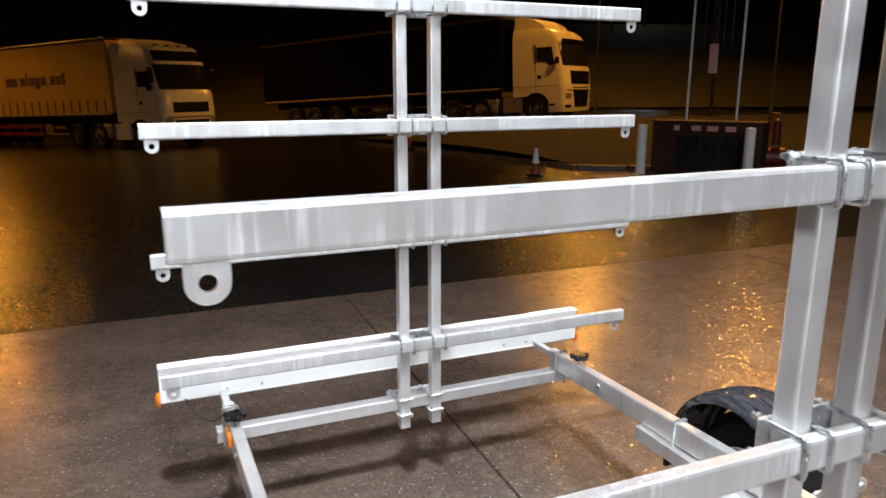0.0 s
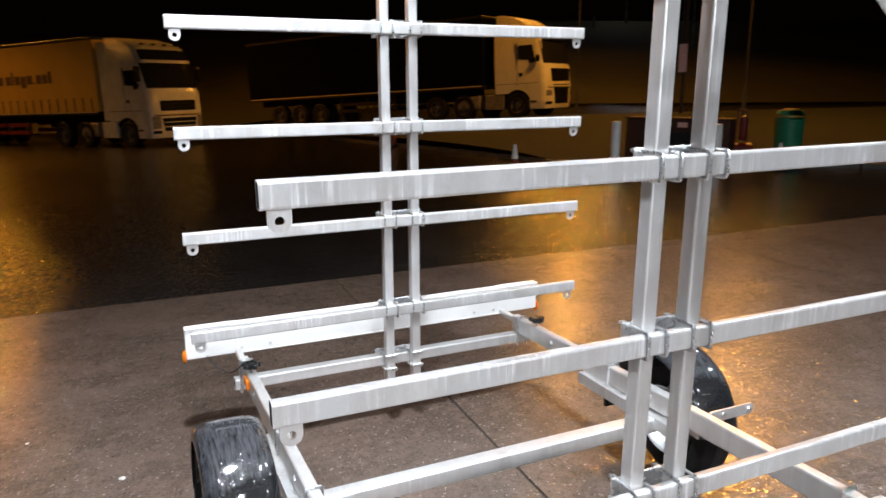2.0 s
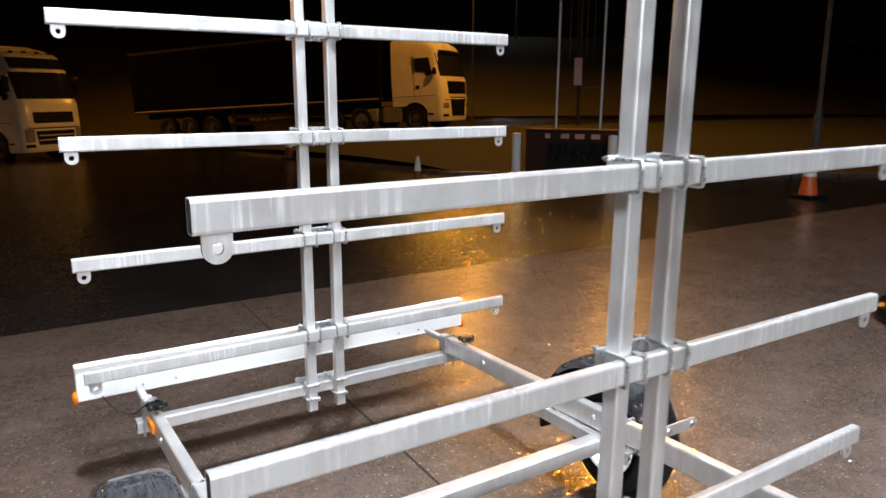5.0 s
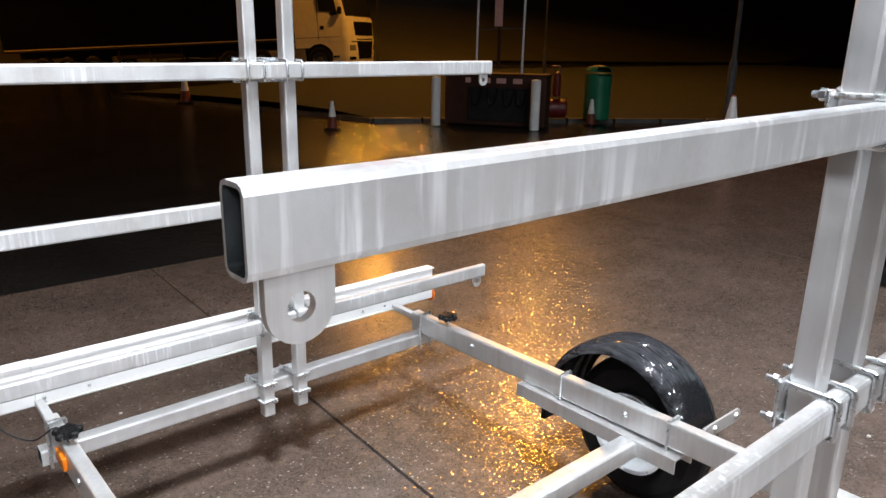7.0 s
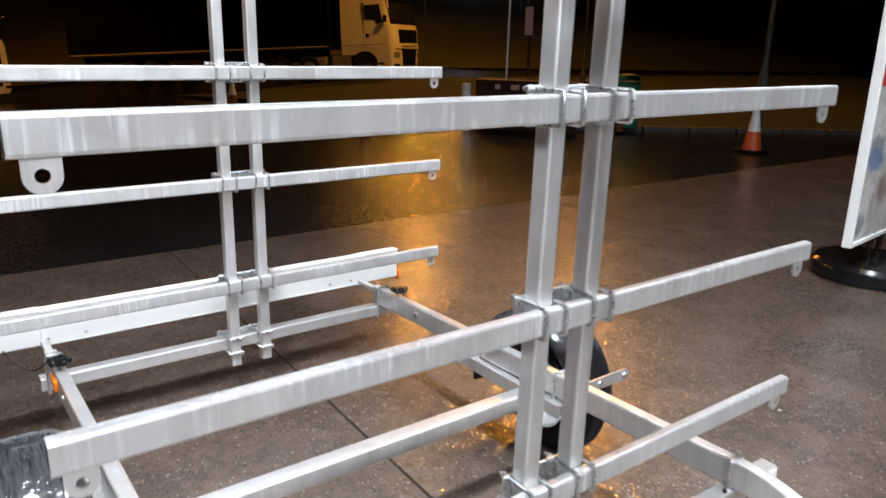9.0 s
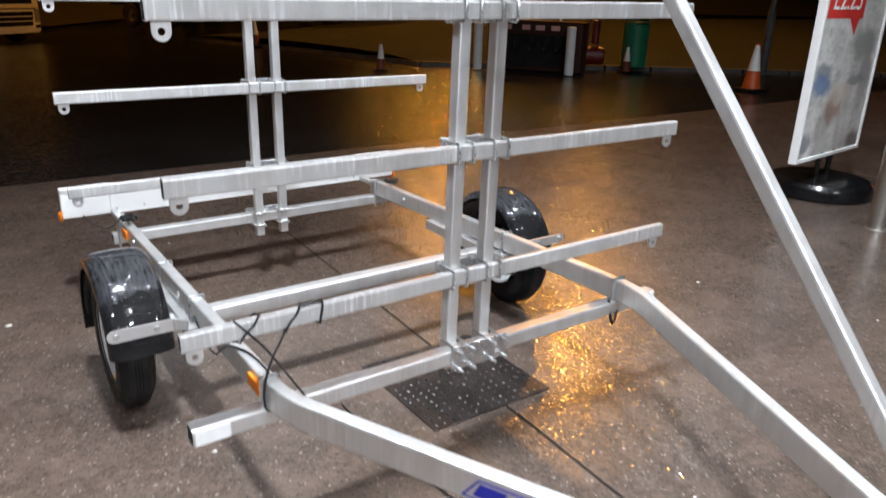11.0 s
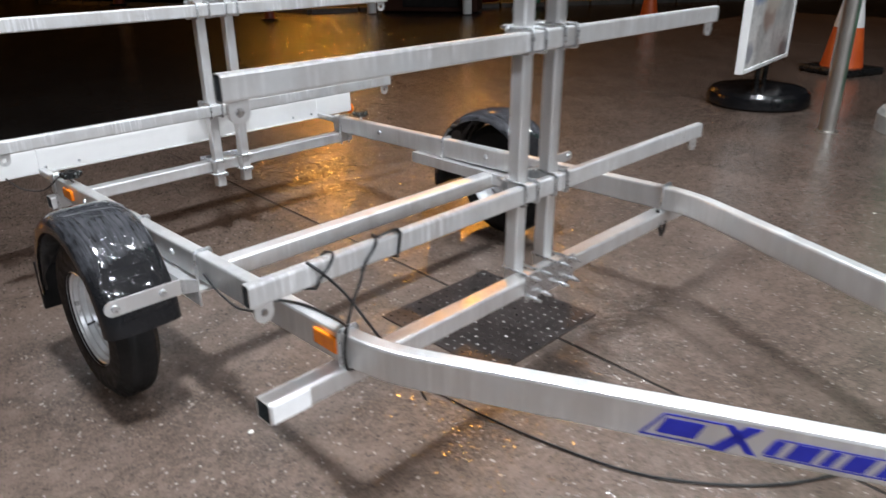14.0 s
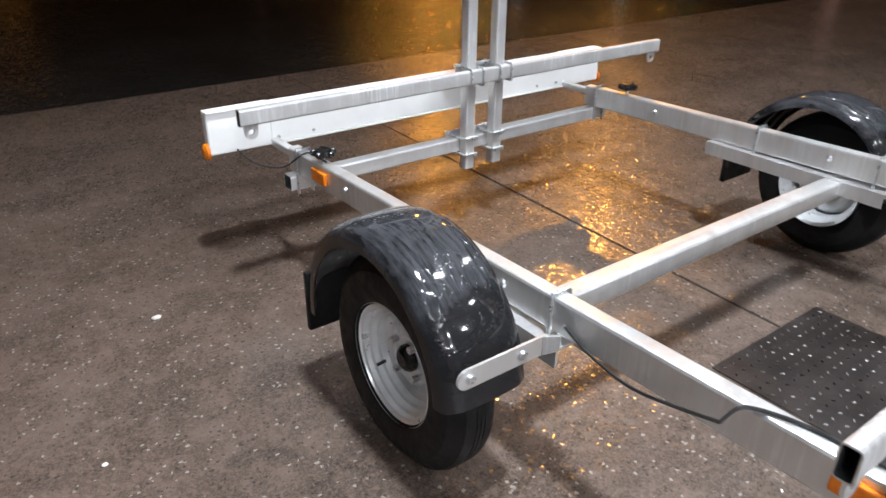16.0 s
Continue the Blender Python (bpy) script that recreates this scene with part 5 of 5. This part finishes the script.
def lorry_cab(L, cabmat, tall):
    rows = TALL_CAB if tall else LOW_CAB
    top = rows[-1][0]
    zs = [z for z, _, _ in rows if z > 1.25]
    cab = part("cab", cab_shell(rows, [1.2] + zs, CAB_REAR), cabmat, L, "", 40)
    part("bumper", cab_shell(rows, [0.34, 0.46, 0.8, 1.197], -0.78), cabmat, cab, "", 40)
    part("inner_arch", box(B(), -2.2, -0.79, -1.12, 1.12, 0.45, 1.198), CHASSIS, cab, "dark wheel housing")
    # glazing and front panels
    g0, g1 = (2.1, 2.99) if tall else (2.03, 2.9)
    part("windscreen", cab_panel(rows, -1.14, 1.14, g0, g1, 0.01, 0.0, 18, 4), TRUCKGLASS, cab, "dark windscreen")
    if tall:
        part("sun_visor", cab_panel(rows, -1.1, 1.1, 2.98, 3.07, 0.07), cabmat, cab)
        part("roof_panel", cab_panel(rows, -1.06, 1.06, 3.1, 3.46, 0.012), TRUCKGLASS, cab, "dark glazed panel over the windscreen")
        for k in range(4):
            part("roof_lamp", box(B(), -0.78, -0.66, -0.8 + 0.5 * k, -0.66 + 0.5 * k, 3.62, 3.68, 0.02), BLACK, cab)
        panels = ((0.80, 1.30, 1.66, 0.0), (0.78, 0.58, 1.04, 0.1))
    else:
        part("sun_visor", cab_panel(rows, -1.06, 1.06, 2.88, 3.0, 0.08), BLACK, cab)
        panels = ((0.86, 1.36, 1.84, 0.05), (0.72, 0.52, 1.24, 0.22))
    for k, (hy, z0, z1, taper) in enumerate(panels):
        part("grille", cab_panel(rows, -hy, hy, z0, z1, 0.014, taper), BLACK, cab, "black upper grille" if not k else "black lower grille")
        for i in range(2 if tall else 3):
            z = z0 + (z1 - z0) * (i + 1) / (3 if tall else 4)
            part("grille_bar", cab_panel(rows, -hy * 0.9, hy * 0.9, z - 0.014, z + 0.014, 0.028, 0.0, 8, 1), cabmat if tall and k else CHASSIS, cab)
    part("front_line", cab_panel(rows, -1.05, 1.05, 1.115, 1.14, 0.008), BLACK, cab)
    part("bumper_shelf", cab_panel(rows, -0.98, 0.98, 1.15, 1.2, 0.03), TRIMWHITE if tall else cabmat, cab)
    for s in (-1, 1):
        hw = cab_row(rows, 2.0)[1]
        y0, y1 = sorted((s * (hw - 0.03), s * (hw + 0.008)))
        yb = sorted((s * (hw + 0.004), s * (hw + 0.02)))
        part("side_window", prism(B(), [(-0.5, 2.1), (-0.62, 2.74), (-1.22, 2.74), (-1.22, 2.24), (-0.8, 2.2), (-0.74, 2.06)], y0, y1), TRUCKGLASS, cab)
        for x0, x1, z0, z1 in ((-1.30, -1.285, 1.22, 2.85), (-1.285, -0.42, 1.315, 1.33), (-2.2, -1.3, 1.315, 1.33)):
            part("door_seam", box(B(), x0, x1, y0, y1, z0, z1), CHASSIS, cab)
        part("door_handle", box(B(), -1.2, -1.06, yb[0], yb[1], 1.6, 1.72, 0.005), BLACK, cab)
        m0, m1 = sorted((s * (hw + 0.04), s * (hw + (0.24 if tall else 0.16))))
        part("mirror", box(B(), -0.42, -0.28, m0, m1, 2.32 if tall else 2.1, 2.86 if tall else 2.35, 0.04, 2), BLACK, cab, "black door mirror")
        part("mirror_arm", rod(B(), [(-0.5, s * (hw - 0.03), 2.2), (-0.36, s * (hw + 0.16), 2.28)], 0.025, 6), BLACK, cab)
        # lower side: arch panel over the wheel, step, lamps
        loop = [(-2.26, 1.2), (-2.26, 0.96), (-1.86, 0.96)]
        loop += [(-1.3 + 0.56 * math.cos(radians(a)), 0.52 + 0.56 * math.sin(radians(a))) for a in range(128, 27, -10)]
        loop += [(-0.785, 0.78), (-0.785, 1.2)]
        part("arch_panel", prism(B(), loop, *sorted((s * (hw - 0.09), s * (hw - 0.004)))), cabmat, cab)
        part("wheel_arch", lathe(B(), [(0.53, s * (hw - 0.12)), (0.53, s * (hw + 0.012)), (0.575, s * (hw + 0.012)), (0.575, s * (hw - 0.12)), (0.53, s * (hw - 0.12))], 22, (-1.3, 0, 0.52), "y", 20, 150), BLACK, cab)
        part("step_skirt", box(B(), -2.75, -1.9, *sorted((s * (hw - 0.3), s * (hw - 0.02))), 0.36, 0.95, 0.03, 2), TANK if not tall else cabmat, cab, "lower side step box")
        part("step_slot", box(B(), -0.75, -0.5, y0, y1, 0.6, 0.66, 0.01), BLACK, cab)
        lx = sorted((s * 0.84, s * 1.13))
        part("headlight", cab_panel(rows, lx[0], lx[1], 0.68 if tall else 0.82, 1.1 if tall else 1.02, 0.015, 0.0, 5), HEADLAMP, cab, "unlit clear headlight")
        part("fog_lamp", cab_panel(rows, lx[0], lx[1], 0.5, 0.6, 0.012, 0.0, 5), BLACK, cab)
    if not tall:
        # stepped roof deflector
        for y0, y1, lift in ((-1.04, 1.04, 0.0), (-0.98, 0.98, 0.03)):
            side = [(-0.95, top - 0.03), (-2.24, top - 0.03), (-2.24, top + 0.14)] + ([(-0.98, top + 0.02)] if not lift else [(-2.24, top + 0.50), (-1.95, top + 0.50), (-1.5, top + 0.38), (-1.1, top + 0.16), (-0.98, top + 0.04)])
            part("roof_fairing", prism(B(), side, y0, y1), cabmat, cab, "cream roof air deflector")
    else:
        part("roof_fairing", prism(B(), [(-1.7, top - 0.03), (CAB_REAR - 0.1, top - 0.03), (CAB_REAR - 0.1, top + 0.08), (-2.0, top + 0.06)], -1.02, 1.02), cabmat, cab, "white roof edge")
        for q in (-1, 1):
            part("side_fairing", box(B(), -2.62, CAB_REAR + 0.01, *sorted((q * 1.12, q * 1.19)), 1.0, 3.8, 0.02), cabmat, cab)
    return cab


def lorry(loc, ang, pitch, cabmat, curtain, guard, label, low_roof, lettering):
    """An articulated lorry, its front at x = 0 and its tail at x = -16.2."""
    L = thing("lorry", (0, 0, 0), label, "lorry", "parked lorries", local=True)
    L.matrix_basis = pose(*loc) @ pose(0, 0, 0, 0, 0, ang) @ pose(0, 0, 0, 0, -pitch, 0)
    hw = 1.25
    lorry_cab(L, cabmat, low_roof)
    # chassis and tanks
    part("chassis", box(B(), -7.0, -1.9, -0.45, 0.45, 0.75, 1.0, 0.01), CHASSIS, L)
    for s in (-1, 1):
        y0, y1 = sorted((s * 0.6, s * 1.2))
        part("fuel_tank", box(B(), -4.1, -3.0, y0, y1, 0.4, 0.95, 0.08, 2), TANK, L)
    # trailer body
    x0, x1 = -16.2, -2.75
    part("trailer_body", box(B(), x0, x1, -hw, hw, 1.32, 3.95, 0.03), curtain, L, "tall curtain sides")
    part("roof_rail", box(B(), x0, x1, -hw - 0.02, hw + 0.02, 3.9, 4.02, 0.02), CHASSIS, L)
    part("side_rave", box(B(), x0, x1, -hw - 0.025, hw + 0.025, 1.22, 1.34, 0.01), CHASSIS, L)
    for s in (-1, 1):
        y0, y1 = sorted((s * (hw + 0.025), s * (hw + 0.032)))
        part("reflector_strip", box(B(), x0 + 0.1, x1 - 0.1, y0, y1, 1.3, 1.335), TRIMWHITE, L)
        y0, y1 = sorted((s * (hw + 0.0), s * (hw + 0.012)))
        for k in range(26):
            x = x0 + 0.3 + k * 0.51
            part("strap", box(B(), x, x + 0.05, y0, y1, 1.34, 1.85), CHASSIS if lettering else curtain, L)
        y0, y1 = sorted((s * (hw - 0.12), s * (hw - 0.06)))
        for z in (0.5, 0.8):
            part("side_guard", box(B(), -10.4, -7.2, y0, y1, z, z + 0.16, 0.01), guard, L)
        for x in (-10.3, -8.8, -7.3):
            part("guard_post", box(B(), x, x + 0.06, y0 - 0.01, y1 - 0.005, 0.5, 1.25), CHASSIS, L)
    part("trailer_chassis", box(B(), x0 + 0.1, x1 - 1.0, -0.5, 0.5, 0.95, 1.22, 0.01), CHASSIS, L)
    if lettering:
        y0 = -hw - 0.006
        for k, (x, w, z, h) in enumerate(((-8.3, 0.34, 2.45, 0.42), (-7.9, 0.12, 2.45, 0.62), (-7.7, 0.34, 2.45, 0.42), (-7.3, 0.34, 2.32, 0.55), (-6.9, 0.34, 2.45, 0.42), (-6.48, 0.09, 2.45, 0.1), (-6.3, 0.32, 2.45, 0.42), (-5.92, 0.32, 2.45, 0.42), (-5.54, 0.2, 2.45, 0.55), (-9.3, 0.8, 2.45, 0.42))):
            part("sign_bar", box(B(), x, x + w, y0, -hw + 0.002, z, z + h * 0.8, 0.0), LETTERING, L)
        part("side_graphic", box(B(), -16.1, -12.75, y0, -hw + 0.002, 1.86, 3.88, 0.0), TRUCKORANGE, L, "orange panel of the curtain")
        part("side_graphic", box(B(), -12.75, -12.2, y0, -hw + 0.002, 1.86, 3.88, 0.0), TRUCKRED, L, "dark red band on the curtain")
    # wheels
    me_t = me_r = None
    for x in (-1.3, -3.75, -5.1, -11.6, -12.9, -14.2):
        for s in (-1, 1):
            holder_at = (x, s * (hw - 0.17), 0.5)
            if me_t is None:
                t = lathe(B(), [(0.3, -0.15), (0.42, -0.165), (0.48, -0.14), (0.5, -0.1), (0.5, 0.1), (0.48, 0.14), (0.42, 0.165), (0.3, 0.15)], 32, (0, 0, 0), "y")
                me_t = finish(t, "wheel", RUBBER)
                r = lathe(B(), [(0.3, -0.14), (0.28, -0.15), (0.27, -0.09), (0.2, -0.06), (0.13, -0.07), (0.12, -0.15), (0.0, -0.155)], 32, (0, 0, 0), "y")
                lathe(r, [(0.3, 0.14), (0.28, 0.15), (0.27, 0.09), (0.2, 0.06), (0.13, 0.07), (0.12, 0.15), (0.0, 0.155)], 32, (0, 0, 0), "y")
                me_r = finish(r, "rim", LORRYRIM)
            w = new("wheel", me_t)
            w.parent = L
            w.location = holder_at
            r = new("rim", me_r)
            r.parent = w
    return L


def place_lorry(front, head, **kw):
    """Stands a lorry with its front at a place, heading along head, on the falling yard."""
    h = Vector((head[0], head[1])).normalized()
    a, b = Vector(front) - 1.5 * h, Vector(front) - 13.0 * h
    za, zb = drop(a.x, a.y) - 0.012, drop(b.x, b.y) - 0.012
    pitch = math.degrees(math.atan2(za - zb, 11.5))
    zf = za + 1.5 * math.tan(radians(pitch))
    return lorry((front[0], front[1], zf), math.degrees(math.atan2(h.y, h.x)), pitch, **kw)


place_lorry((16.12, 23.85), (0.536, -0.844), cabmat=CABYEL, curtain=CURTAIN_DARK, guard=CHASSIS, label="parked articulated lorry with a cream cab and dark curtain trailer", low_roof=False, lettering=False)
place_lorry((2.27, 28.0), (0.60, -0.80), cabmat=CABWHITE, curtain=CURTAIN_PALE, guard=TRUCKRED, label="parked articulated lorry with a white cab and ochre curtain trailer", low_roof=True, lettering=True)


def pebble(x, y, r, seed):
    """A small pale stone lying on the slab."""
    rnd = random.Random(seed)
    bm = B()
    bmesh.ops.create_icosphere(bm, subdivisions=2, radius=r)
    for v in bm.verts:
        v.co *= 0.85 + 0.3 * rnd.random()
    bmesh.ops.scale(bm, verts=bm.verts, vec=(1.2, 0.9, 0.55))
    bmesh.ops.translate(bm, verts=bm.verts, vec=(x, y, r * 0.42))
    solo("pebble", bm, PEBBLE, "small pale chip of stone on wet concrete", "stone", group="stone chips", at=(x, y, 0.0))


for k, (x, y, r) in enumerate(((-0.168, 2.6, 0.011), (-0.45, 2.05, 0.006), (0.30, 1.22, 0.007), (-0.55, 3.1, 0.006), (0.72, 3.35, 0.006), (2.95, 1.32, 0.008), (3.3, 0.55, 0.006), (2.45, 0.2, 0.006), (-0.2, 0.62, 0.007), (-0.75, 1.6, 0.006))):
    pebble(x, y, r, k)

build_kerb()
build_apron()
